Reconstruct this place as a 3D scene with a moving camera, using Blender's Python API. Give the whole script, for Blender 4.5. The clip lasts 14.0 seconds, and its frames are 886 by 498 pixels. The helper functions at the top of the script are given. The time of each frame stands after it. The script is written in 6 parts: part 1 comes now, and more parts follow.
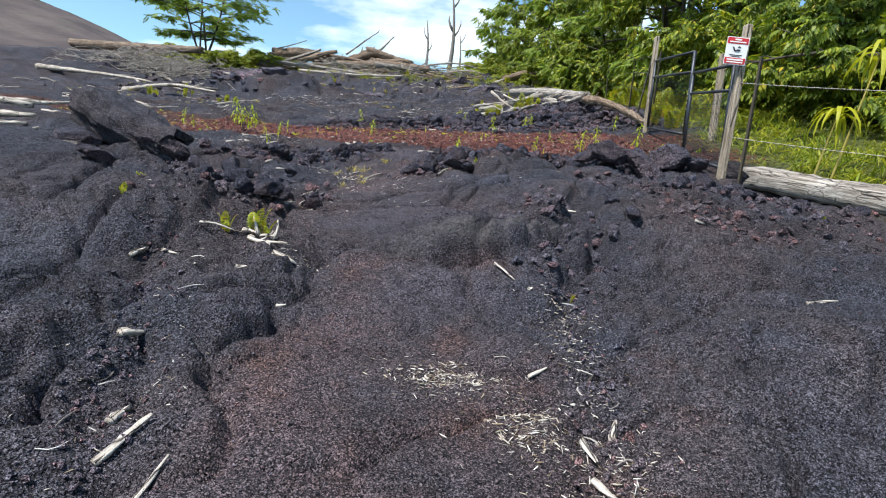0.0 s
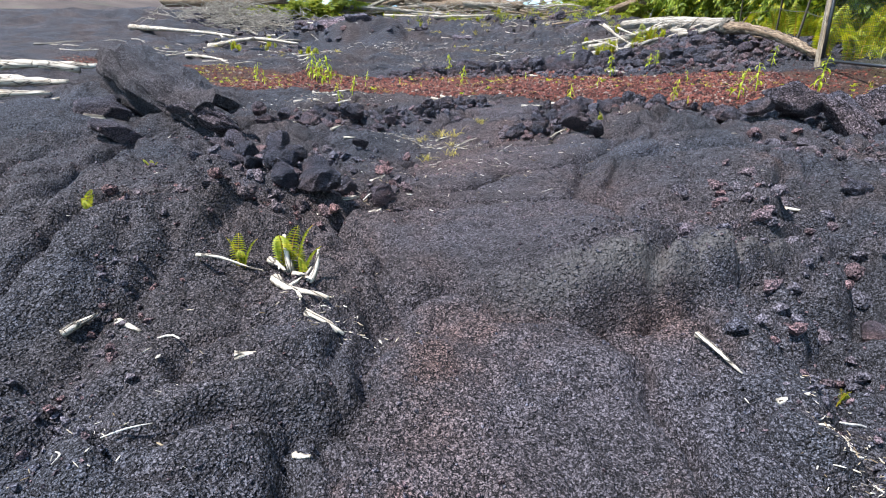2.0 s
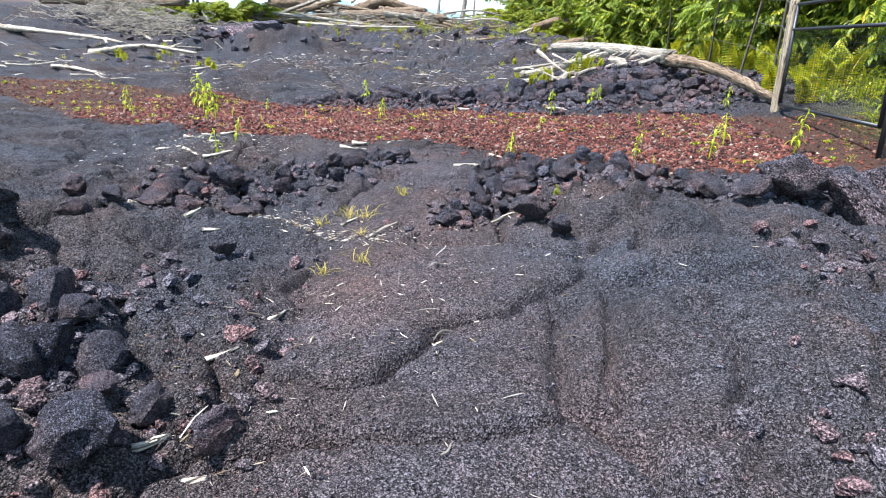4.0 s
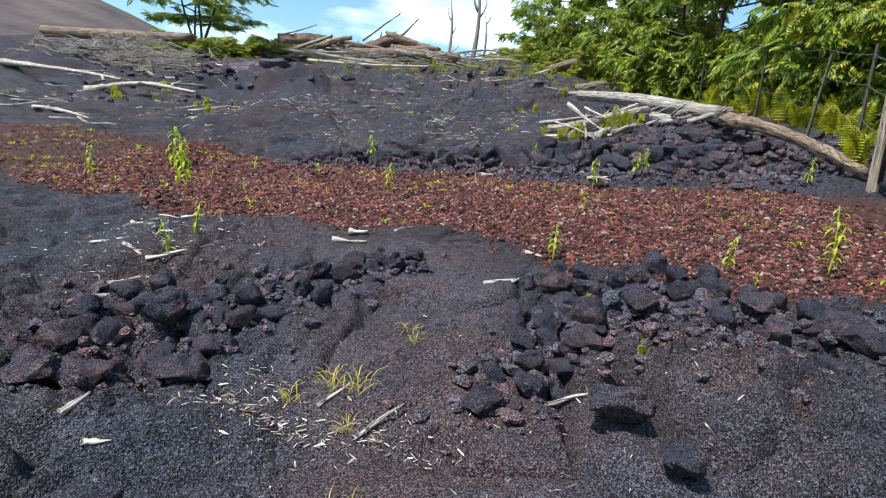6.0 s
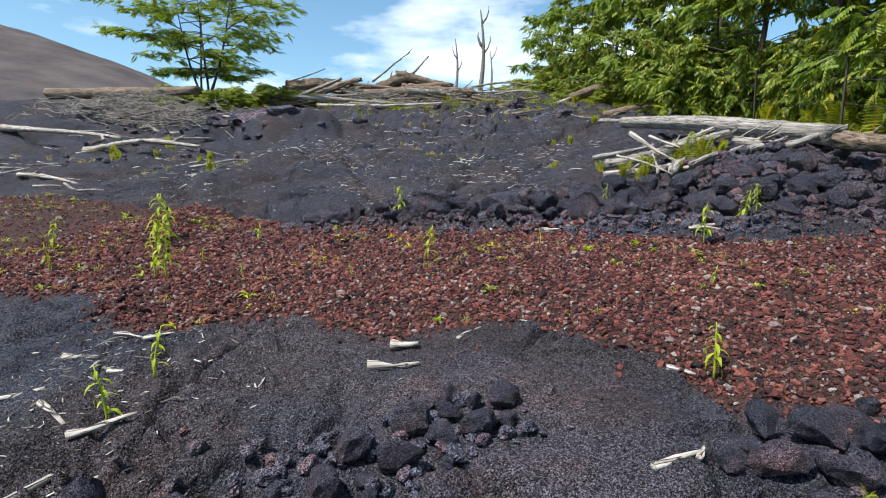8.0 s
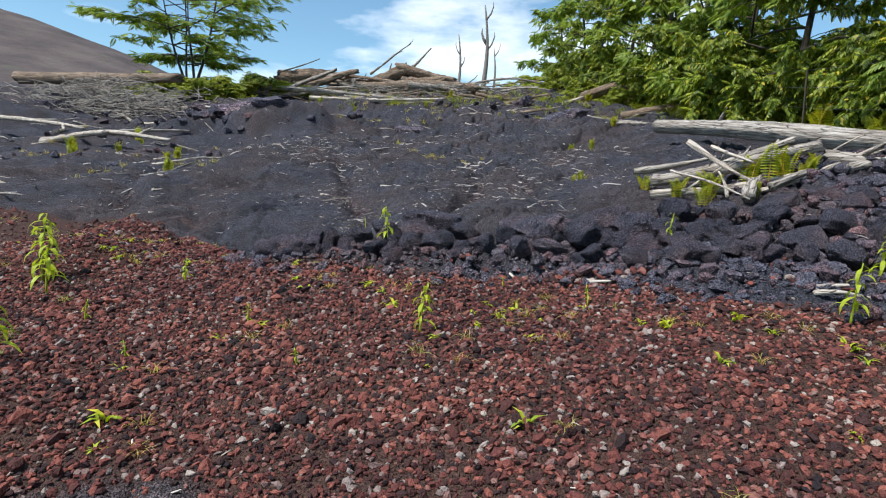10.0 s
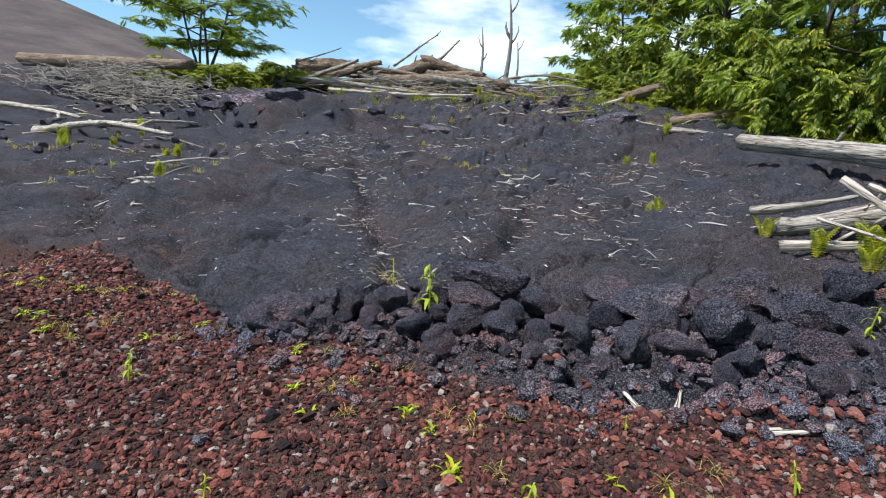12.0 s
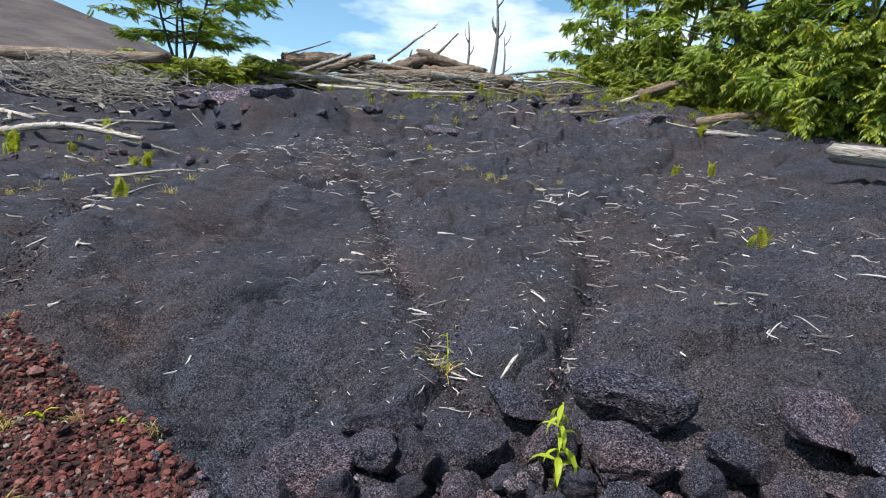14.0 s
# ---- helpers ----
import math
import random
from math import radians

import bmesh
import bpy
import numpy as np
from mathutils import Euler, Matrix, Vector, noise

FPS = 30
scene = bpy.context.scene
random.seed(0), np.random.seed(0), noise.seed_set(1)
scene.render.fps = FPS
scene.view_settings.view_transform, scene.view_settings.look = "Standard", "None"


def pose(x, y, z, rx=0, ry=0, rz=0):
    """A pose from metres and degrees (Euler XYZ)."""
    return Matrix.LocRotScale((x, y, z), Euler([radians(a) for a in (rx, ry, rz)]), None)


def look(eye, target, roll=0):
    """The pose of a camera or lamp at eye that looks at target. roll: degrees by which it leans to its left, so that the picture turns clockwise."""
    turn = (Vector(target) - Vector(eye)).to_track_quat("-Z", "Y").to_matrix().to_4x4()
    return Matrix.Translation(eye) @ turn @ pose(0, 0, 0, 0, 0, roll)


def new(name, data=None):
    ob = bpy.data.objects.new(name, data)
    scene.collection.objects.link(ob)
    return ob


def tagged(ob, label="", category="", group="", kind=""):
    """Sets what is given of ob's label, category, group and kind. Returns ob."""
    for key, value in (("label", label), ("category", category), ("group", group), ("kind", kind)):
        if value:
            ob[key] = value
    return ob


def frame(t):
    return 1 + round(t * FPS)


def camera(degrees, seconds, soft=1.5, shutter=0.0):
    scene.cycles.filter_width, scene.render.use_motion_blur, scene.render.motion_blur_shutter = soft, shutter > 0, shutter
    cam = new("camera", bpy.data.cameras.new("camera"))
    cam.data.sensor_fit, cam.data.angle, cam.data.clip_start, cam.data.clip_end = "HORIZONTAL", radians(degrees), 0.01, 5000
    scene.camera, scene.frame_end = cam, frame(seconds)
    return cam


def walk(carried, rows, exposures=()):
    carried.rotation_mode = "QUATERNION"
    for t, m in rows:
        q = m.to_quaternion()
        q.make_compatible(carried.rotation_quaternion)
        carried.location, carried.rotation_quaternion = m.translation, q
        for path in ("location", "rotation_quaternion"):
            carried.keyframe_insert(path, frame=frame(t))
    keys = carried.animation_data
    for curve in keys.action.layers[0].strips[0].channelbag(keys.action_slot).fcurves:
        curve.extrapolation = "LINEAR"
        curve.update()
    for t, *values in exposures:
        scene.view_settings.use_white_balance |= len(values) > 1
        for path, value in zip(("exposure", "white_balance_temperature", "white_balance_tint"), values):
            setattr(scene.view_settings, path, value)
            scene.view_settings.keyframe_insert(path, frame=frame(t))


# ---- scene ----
cam = camera(77.7, 14.0, 1.1)
PATH = [
    (0, (-0.011, 0.06, 1.415), (-0.009, 2.04, 1.131), 4.4),
    (0.5, (-0.088, 0.477, 1.431), (-0.279, 2.428, 1.036), 2.4),
    (1, (-0.13, 0.901, 1.49), (-0.626, 2.766, 0.968), 4.0),
    (1.5, (-0.255, 1.338, 1.525), (-0.671, 3.231, 1.03), 2.5),
    (2, (-0.3, 1.77, 1.583), (-0.603, 3.686, 1.095), 2.5),
    (2.5, (-0.313, 2.199, 1.718), (-0.616, 4.053, 1.031), 4.1),
    (3, (-0.43, 2.659, 1.839), (-0.609, 4.572, 1.287), 5.6),
    (3.5, (-0.494, 3.068, 2.006), (-0.549, 4.987, 1.447), 4.1),
    (3.7, (-0.477, 3.252, 2.05), (-0.508, 5.195, 1.578), 3.3),
    (5.8, (-0.644, 5.037, 2.587), (-0.799, 6.985, 2.163), 5.0),
    (6, (-0.707, 5.193, 2.607), (-0.777, 7.161, 2.259), 4.4),
    (6.5, (-0.845, 5.483, 2.639), (-0.925, 7.462, 2.358), 6.1),
    (7, (-1.007, 5.944, 2.655), (-1.226, 7.923, 2.466), 5.1),
    (7.2, (-1.061, 6.148, 2.693), (-1.296, 8.122, 2.47), 3.4),
    (9.3, (-1.39, 8.275, 2.91), (-1.38, 10.261, 2.671), 1.2),
    (9.5, (-1.386, 8.467, 2.942), (-1.347, 10.451, 2.696), 2.4),
    (10, (-1.413, 8.922, 3.06), (-1.539, 10.903, 2.82), 2.2),
    (10.5, (-1.531, 9.309, 3.162), (-1.641, 11.281, 2.85), 4.1),
    (11, (-1.621, 9.746, 3.201), (-1.787, 11.715, 2.892), 5.0),
    (11.5, (-1.73, 10.211, 3.349), (-2.019, 12.181, 3.152), 5.8),
    (12, (-1.94, 10.634, 3.434), (-2.112, 12.608, 3.167), 4.2),
    (12.5, (-2.11, 11.044, 3.52), (-2.17, 13.023, 3.237), 3.2),
    (13, (-2.266, 11.449, 3.611), (-2.397, 13.426, 3.334), 2.7),
    (13.5, (-2.516, 11.865, 3.633), (-2.622, 13.83, 3.276), 2.2),
    (14, (-2.775, 12.318, 3.695), (-2.889, 14.296, 3.417), 4.1),
]
EXPOSURES = [(0.0, 0.77), (0.7, 0.82), (1.5, 1.12), (2.5, 1.52), (3.2, 1.77), (3.7, 1.67), (5.8, 0.87), (6.5, 0.80), (9.5, 0.52), (11.5, 0.68), (12.5, 0.62), (14.0, 0.70)]
walk(cam, [(t, look(eye, target, roll)) for t, eye, target, roll in PATH], EXPOSURES)

# ---- world and sun ----
SUN_HEIGHT, SUN_TURN = 60.0, 128.0  # degrees above the horizon; degrees from straight ahead towards the left
world = bpy.data.worlds.new("sky")
scene.world = world
world.use_nodes = True
wn, wl = world.node_tree.nodes, world.node_tree.links
sky = wn.new("ShaderNodeTexSky")
sky.sky_type, sky.sun_disc = "NISHITA", False
sky.sun_elevation, sky.sun_rotation = radians(SUN_HEIGHT), radians(-SUN_TURN)
sky.air_density, sky.dust_density, sky.ozone_density = 1.0, 0.6, 1.2
coord = wn.new("ShaderNodeTexCoord")
mapping = wn.new("ShaderNodeMapping")
mapping.inputs["Scale"].default_value = (1.0, 1.0, 3.2)
cloud = wn.new("ShaderNodeTexNoise")
cloud.inputs["Scale"].default_value, cloud.inputs["Detail"].default_value, cloud.inputs["Roughness"].default_value = 2.3, 7, 0.55
cover = wn.new("ShaderNodeMapRange")
cover.inputs["From Min"].default_value, cover.inputs["From Max"].default_value = 0.52, 0.74
blend = wn.new("ShaderNodeMix")
blend.data_type = "RGBA"
blend.inputs["B"].default_value = (12.5, 12.9, 13.3, 1)
background = wn["Background"]
background.inputs["Strength"].default_value = 0.095
wl.new(coord.outputs["Generated"], mapping.inputs["Vector"])
wl.new(mapping.outputs["Vector"], cloud.inputs["Vector"])
wl.new(cloud.outputs["Fac"], cover.inputs["Value"])
wl.new(cover.outputs["Result"], blend.inputs["Factor"])
clear = wn.new("ShaderNodeMix")
clear.data_type, clear.blend_type = "RGBA", "MULTIPLY"
clear.inputs["Factor"].default_value, clear.inputs["B"].default_value = 1.0, (0.98, 1.24, 1.26, 1)
wl.new(sky.outputs["Color"], clear.inputs["A"])
wl.new(clear.outputs["Result"], blend.inputs["A"])
wl.new(blend.outputs["Result"], background.inputs["Color"])
sun = new("sun", bpy.data.lights.new("sun", "SUN"))
sun.data.energy, sun.data.angle, sun.data.color = 4.2, radians(4.0), (1.0, 0.96, 0.91)
away = Vector((-math.sin(radians(SUN_TURN)) * math.cos(radians(SUN_HEIGHT)), math.cos(radians(SUN_TURN)) * math.cos(radians(SUN_HEIGHT)), math.sin(radians(SUN_HEIGHT))))
sun.rotation_mode = "QUATERNION"
sun.rotation_quaternion = away.to_track_quat("Z", "Y")

# ---- materials ----


class Nodes:
    """Short way to build a node material."""

    def __init__(self, name, rough=0.8, specular=0.3):
        self.material = bpy.data.materials.new(name)
        self.material.use_nodes = True
        self.tree = self.material.node_tree
        self.shader = self.tree.nodes["Principled BSDF"]
        self.shader.inputs["Roughness"].default_value = rough
        self.shader.inputs["Specular IOR Level"].default_value = specular

    def add(self, kind, **values):
        node = self.tree.nodes.new("ShaderNode" + kind)
        for key, value in values.items():
            node.inputs[key.replace("_", " ")].default_value = value
        return node

    def link(self, a, b):
        self.tree.links.new(a, b)

    def where(self, stretch=(1, 1, 1), kind="Object"):
        node, place = self.add("Mapping", Scale=stretch), self.add("TexCoord")
        self.link(place.outputs[kind], node.inputs["Vector"])
        return node.outputs["Vector"]

    def noise(self, at, scale, detail=4.0, rough=0.6):
        node = self.add("TexNoise", Scale=scale, Detail=detail, Roughness=rough)
        self.link(at, node.inputs["Vector"])
        return node.outputs["Fac"]

    def cells(self, at, scale, feature="F1"):
        node = self.add("TexVoronoi", Scale=scale)
        node.feature = feature
        self.link(at, node.inputs["Vector"])
        return node.outputs["Distance"]

    def speckle(self, at, scale):
        node = self.add("TexVoronoi", Scale=scale)
        self.link(at, node.inputs["Vector"])
        split = self.tree.nodes.new("ShaderNodeSeparateColor")
        self.link(node.outputs["Color"], split.inputs["Color"])
        return split.outputs["Red"]

    def ramp(self, value, *stops):
        node = self.tree.nodes.new("ShaderNodeValToRGB")
        while len(node.color_ramp.elements) < len(stops):
            node.color_ramp.elements.new(0.5)
        for e, (p, c) in zip(node.color_ramp.elements, stops):
            e.position, e.color = p, (*c, 1)
        self.link(value, node.inputs["Fac"])
        return node.outputs["Color"]

    def range(self, value, a, b, c=0.0, d=1.0):
        node = self.add("MapRange", From_Min=a, From_Max=b, To_Min=c, To_Max=d)
        self.link(value, node.inputs["Value"])
        return node.outputs["Result"]

    def mix(self, factor, a, b, how="MIX"):
        node = self.tree.nodes.new("ShaderNodeMix")
        node.data_type, node.blend_type = "RGBA", how
        for socket, v in ((node.inputs["Factor"], factor), (node.inputs["A"], a), (node.inputs["B"], b)):
            if isinstance(v, (int, float)):
                socket.default_value = v
            elif isinstance(v, tuple):
                socket.default_value = (*v, 1)
            else:
                self.link(v, socket)
        return node.outputs["Result"]

    def math(self, how, a, b):
        node = self.tree.nodes.new("ShaderNodeMath")
        node.operation = how
        for socket, v in zip(node.inputs, (a, b)):
            if isinstance(v, (int, float)):
                socket.default_value = v
            else:
                self.link(v, socket)
        return node.outputs[0]

    def field(self, name):
        node = self.tree.nodes.new("ShaderNodeAttribute")
        node.attribute_name = name
        return node.outputs["Fac"]

    def island(self):
        return self.tree.nodes.new("ShaderNodeNewGeometry").outputs["Random Per Island"]

    def chance(self):
        return self.tree.nodes.new("ShaderNodeObjectInfo").outputs["Random"]

    def paint(self, colour):
        self.link(colour, self.shader.inputs["Base Color"])

    def bump(self, *layers):
        last = None
        for value, distance in layers:
            node = self.add("Bump", Strength=1.0, Distance=distance)
            self.link(value, node.inputs["Height"])
            if last:
                self.link(last, node.inputs["Normal"])
            last = node.outputs["Normal"]
        self.link(last, self.shader.inputs["Normal"])


def lava_look(m, at, fine=1.0):
    """Colour and grain of black vesicular lava: each grain has its own grey, broad patches are bluish or brownish."""
    lumps, broad, tint = m.noise(at, 16 * fine, 3, 0.6), m.noise(at, 1.3, 5, 0.65), m.noise(at, 0.6, 4)
    grain = m.math("ADD", m.math("MULTIPLY", m.speckle(at, 150 * fine), 0.4), m.math("MULTIPLY", m.speckle(at, 330 * fine), 0.38))
    grain = m.math("ADD", grain, m.math("MULTIPLY", lumps, 0.2))
    black = m.ramp(grain, (0.24, (0.004, 0.004, 0.005)), (0.42, (0.013, 0.0125, 0.0145)), (0.58, (0.046, 0.045, 0.049)), (0.8, (0.115, 0.112, 0.119)))
    black = m.mix(m.range(tint, 0.42, 0.62), m.mix(1.0, black, (0.9, 0.98, 1.14), "MULTIPLY"), m.mix(1.0, black, (1.14, 0.98, 0.96), "MULTIPLY"))
    black = m.mix(m.range(broad, 0.35, 0.7), m.mix(1.0, black, (0.76, 0.76, 0.78), "MULTIPLY"), m.mix(1.0, black, (1.3, 1.3, 1.36), "MULTIPLY"))
    return black, grain


def ground_material():
    m = Nodes("lava_ground", 0.85, 0.22)
    at = m.where()
    black, grit = lava_look(m, at)
    brown = m.ramp(m.noise(at, 70, 4, 0.7), (0.3, (0.02, 0.011, 0.009)), (0.55, (0.075, 0.040, 0.032)), (0.8, (0.16, 0.085, 0.06)))
    black = m.mix(1.0, black, (1.26, 1.26, 1.27), "MULTIPLY")
    black = m.mix(m.field("path"), black, m.mix(1.0, black, (1.36, 1.15, 1.06), "MULTIPLY"))
    dusty = m.math("MULTIPLY", m.range(m.noise(at, 2.2, 5, 0.65), 0.52, 0.72), m.field("dust"))
    colour = m.mix(dusty, black, m.mix(1.0, black, (1.5, 1.15, 0.95), "MULTIPLY"))
    # paler grey, broken into patches, along the rim of the toe
    skin = m.math("MULTIPLY", m.field("skin"), m.range(m.noise(at, 9, 4, 0.65), 0.34, 0.5))
    colour = m.mix(skin, colour, m.mix(m.range(m.noise(at, 45, 4, 0.7), 0.35, 0.65), (0.05, 0.047, 0.05), (0.125, 0.118, 0.125)))
    colour = m.mix(m.field("red"), colour, brown)
    moss = m.ramp(m.noise(at, 18, 4, 0.7), (0.35, (0.03, 0.035, 0.012)), (0.7, (0.16, 0.19, 0.04)))
    colour = m.mix(m.field("green"), colour, moss)
    m.paint(colour)
    m.bump((m.noise(at, 7, 3, 0.55), 0.03), (m.noise(at, 26, 3, 0.55), 0.018), (m.cells(at, 62), 0.016), (m.cells(at, 130), 0.008))
    return m.material


def rock_material():
    m = Nodes("lava_rock", 0.88, 0.18)
    at = m.where()
    black, grit = lava_look(m, at, 0.45)
    black = m.mix(1.0, black, (2.75, 2.68, 2.76), "MULTIPLY")
    black = m.mix(m.chance(), m.mix(1.0, black, (0.8, 0.8, 0.84), "MULTIPLY"), m.mix(1.0, black, (1.3, 1.24, 1.22), "MULTIPLY"))
    m.paint(m.mix(m.range(m.chance(), 0.6, 1.0, 0.0, 0.5), black, m.mix(1.0, black, (1.35, 1.0, 0.92), "MULTIPLY")))
    m.bump((m.noise(at, 5, 4, 0.6), 0.09), (m.cells(at, 15), 0.06), (m.cells(at, 32), 0.035), (m.cells(at, 70), 0.014))
    return m.material


def scoria_material():
    m = Nodes("red_scoria", 0.85, 0.2)
    at = m.where()
    base = m.ramp(m.island(), (0.0, (0.018, 0.014, 0.016)), (0.3, (0.065, 0.025, 0.023)), (0.6, (0.145, 0.047, 0.039)), (0.82, (0.225, 0.080, 0.060)), (0.94, (0.18, 0.13, 0.12)), (0.99, (0.3, 0.26, 0.23)))
    patch = m.mix(m.range(m.noise(at, 1.1, 3), 0.35, 0.65), (0.92, 0.9, 0.96), (1.32, 1.3, 1.24))
    m.paint(m.mix(1.0, m.mix(m.range(m.noise(at, 90, 3), 0.3, 0.7), (0.6, 0.6, 0.6), (1.2, 1.2, 1.2)), m.mix(1.0, base, patch, "MULTIPLY"), "MULTIPLY"))
    m.bump((m.noise(at, 90, 2, 0.5), 0.008), (m.cells(at, 160), 0.003))
    return m.material


def rubble_material():
    m = Nodes("clinker", 0.88, 0.18)
    at = m.where()
    black, grit = lava_look(m, at)
    black = m.mix(1.0, black, (1.9, 1.8, 1.84), "MULTIPLY")
    m.paint(m.mix(m.range(m.island(), 0.55, 1.0, 0.0, 0.9), black, m.mix(1.0, black, (1.6, 1.05, 0.9), "MULTIPLY")))
    m.bump((m.noise(at, 30, 2, 0.5), 0.02), (m.cells(at, 80), 0.008))
    return m.material


def driftwood_material(name, dark, light, rough=0.75):
    m = Nodes(name, rough, 0.25)
    at = m.where((1.0, 16.0, 16.0))
    grain, blotch = m.noise(at, 2.2, 6, 0.65), m.noise(m.where(), 2.5, 4)
    colour = m.ramp(grain, (0.28, tuple(0.35 * c for c in dark)), (0.42, dark), (0.62, light), (0.8, tuple(min(1, 1.2 * c) for c in light)))
    colour = m.mix(m.range(blotch, 0.35, 0.7, 0.0, 0.75), colour, (0.72, 0.66, 0.6), "MULTIPLY")
    cracks = m.range(m.cells(m.where((0.5, 9.0, 9.0)), 3.0, "DISTANCE_TO_EDGE"), 0.0, 0.05)
    m.paint(m.mix(cracks, (0.06, 0.05, 0.045), colour))
    m.bump((grain, 0.02), (cracks, 0.012))
    return m.material


def chip_material(name, *tones):
    m = Nodes(name, 0.8, 0.2)
    tone = m.ramp(m.island(), *tones)
    m.paint(m.mix(m.range(m.noise(m.where((1, 1, 1)), 60, 3), 0.3, 0.7), m.mix(1.0, tone, (0.6, 0.55, 0.5), "MULTIPLY"), tone))
    m.bump((m.noise(m.where(), 120, 3), 0.004))
    return m.material


def leaf_material(name, deep, mid, bright, old=None, thin=0.35):
    m = Nodes(name, 0.5, 0.35)
    tone = m.ramp(m.island(), (0.0, deep), (0.5, mid), (0.93, bright), (1.0, old or bright))
    veins = m.noise(m.where(), 30, 3)
    colour = m.mix(m.range(veins, 0.3, 0.7, 0.0, 0.35), tone, tuple(0.6 * c for c in mid))
    colour = m.mix(m.range(m.noise(m.where(), 0.5, 3), 0.35, 0.65), colour, m.mix(1.0, colour, (1.35, 1.2, 0.8), "MULTIPLY"))
    m.paint(colour)
    glow = m.tree.nodes.new("ShaderNodeBsdfTranslucent")
    m.link(m.mix(1.0, colour, (1.5, 1.5, 0.7), "MULTIPLY"), glow.inputs["Color"])
    both = m.tree.nodes.new("ShaderNodeMixShader")
    both.inputs[0].default_value = thin
    m.link(m.shader.outputs[0], both.inputs[1])
    m.link(glow.outputs[0], both.inputs[2])
    m.link(both.outputs[0], m.tree.nodes["Material Output"].inputs["Surface"])
    return m.material


def bark_material(name, dark, light):
    m = Nodes(name, 0.85, 0.2)
    at = m.where((9.0, 9.0, 1.6))
    grain = m.noise(at, 3.0, 6, 0.65)
    m.paint(m.mix(m.range(m.noise(m.where(), 1.5, 4), 0.4, 0.65, 0, 0.7), m.ramp(grain, (0.3, dark), (0.7, light)), (0.55, 0.6, 0.5), "MULTIPLY"))
    m.bump((grain, 0.03))
    return m.material


def plain_material(name, colour, rough=0.6, metal=0.0, wear=0.25, scale=30.0):
    m = Nodes(name, rough, 0.4)
    m.shader.inputs["Metallic"].default_value = metal
    at = m.where()
    m.paint(m.mix(m.range(m.noise(at, scale, 5, 0.65), 0.35, 0.7, 0, wear), colour, tuple(0.45 * c for c in colour)))
    m.bump((m.noise(at, scale * 3, 3), 0.002))
    return m.material


def hill_material():
    m = Nodes("cinder_hill", 0.95, 0.1)
    at = m.where((1, 1, 2.0))
    tone = m.ramp(m.noise(at, 0.03, 6, 0.6), (0.3, (0.058, 0.05, 0.052)), (0.5, (0.09, 0.074, 0.072)), (0.7, (0.125, 0.105, 0.098)))
    m.paint(m.mix(m.range(m.noise(m.where((1, 1, 5)), 0.06, 5), 0.56, 0.68, 0, 0.5), tone, (0.10, 0.105, 0.08)))
    m.bump((m.noise(at, 0.12, 5), 1.5))
    return m.material


GROUND, ROCK, SCORIA, RUBBLE = ground_material(), rock_material(), scoria_material(), rubble_material()
GREYWOOD = driftwood_material("grey_driftwood", (0.24, 0.215, 0.19), (0.50, 0.47, 0.43))
PALEWOOD = driftwood_material("pale_driftwood", (0.40, 0.35, 0.30), (0.68, 0.63, 0.57))
BROWNWOOD = driftwood_material("brown_driftwood", (0.15, 0.105, 0.075), (0.36, 0.28, 0.21))
POSTWOOD = driftwood_material("fence_post_wood", (0.30, 0.25, 0.19), (0.52, 0.45, 0.36))
CHIPS = chip_material("wood_chips", (0.0, (0.14, 0.10, 0.06)), (0.25, (0.36, 0.30, 0.22)), (0.5, (0.55, 0.50, 0.43)), (0.85, (0.72, 0.70, 0.66)))
TWIGS = chip_material("bleached_twigs", (0.0, (0.10, 0.085, 0.075)), (0.35, (0.27, 0.245, 0.23)), (0.65, (0.48, 0.455, 0.44)), (0.9, (0.74, 0.72, 0.70)))
LEAF = leaf_material("forest_leaf", (0.04, 0.08, 0.012), (0.125, 0.19, 0.024), (0.29, 0.35, 0.045), (0.5, 0.4, 0.05))
LEAF_LIGHT = leaf_material("pale_leaf", (0.09, 0.16, 0.025), (0.17, 0.26, 0.035), (0.28, 0.35, 0.055))
LEAF_FEATHER = leaf_material("feathery_leaf", (0.08, 0.145, 0.025), (0.16, 0.25, 0.035), (0.28, 0.36, 0.055))
FERN = leaf_material("fern_leaf", (0.16, 0.22, 0.018), (0.30, 0.34, 0.025), (0.46, 0.44, 0.04), (0.38, 0.22, 0.05))
SHOOT = leaf_material("young_leaf", (0.17, 0.27, 0.02), (0.30, 0.40, 0.03), (0.44, 0.47, 0.04))
STRAW = leaf_material("dry_grass", (0.20, 0.21, 0.05), (0.33, 0.30, 0.09), (0.46, 0.40, 0.18))
MEADOW = leaf_material("meadow_grass", (0.08, 0.14, 0.015), (0.19, 0.25, 0.03), (0.34, 0.34, 0.06))
BARK = bark_material("bark", (0.035, 0.03, 0.025), (0.13, 0.11, 0.09))
DEADBARK = bark_material("dead_bark", (0.12, 0.105, 0.095), (0.30, 0.27, 0.25))
HILL = hill_material()
STEEL = plain_material("dark_steel", (0.06, 0.065, 0.075), 0.45, 0.8)
RUST = plain_material("rusty_post", (0.07, 0.06, 0.045), 0.7, 0.3)
WIRE = plain_material("wire", (0.22, 0.21, 0.20), 0.5, 0.8)
WHITE = plain_material("sign_white", (0.78, 0.78, 0.77), 0.45, 0, 0.1)
RED = plain_material("sign_red", (0.55, 0.03, 0.04), 0.45, 0, 0.15)
INK = plain_material("sign_ink", (0.06, 0.06, 0.07), 0.5, 0, 0.1)

# ---- shapes ----


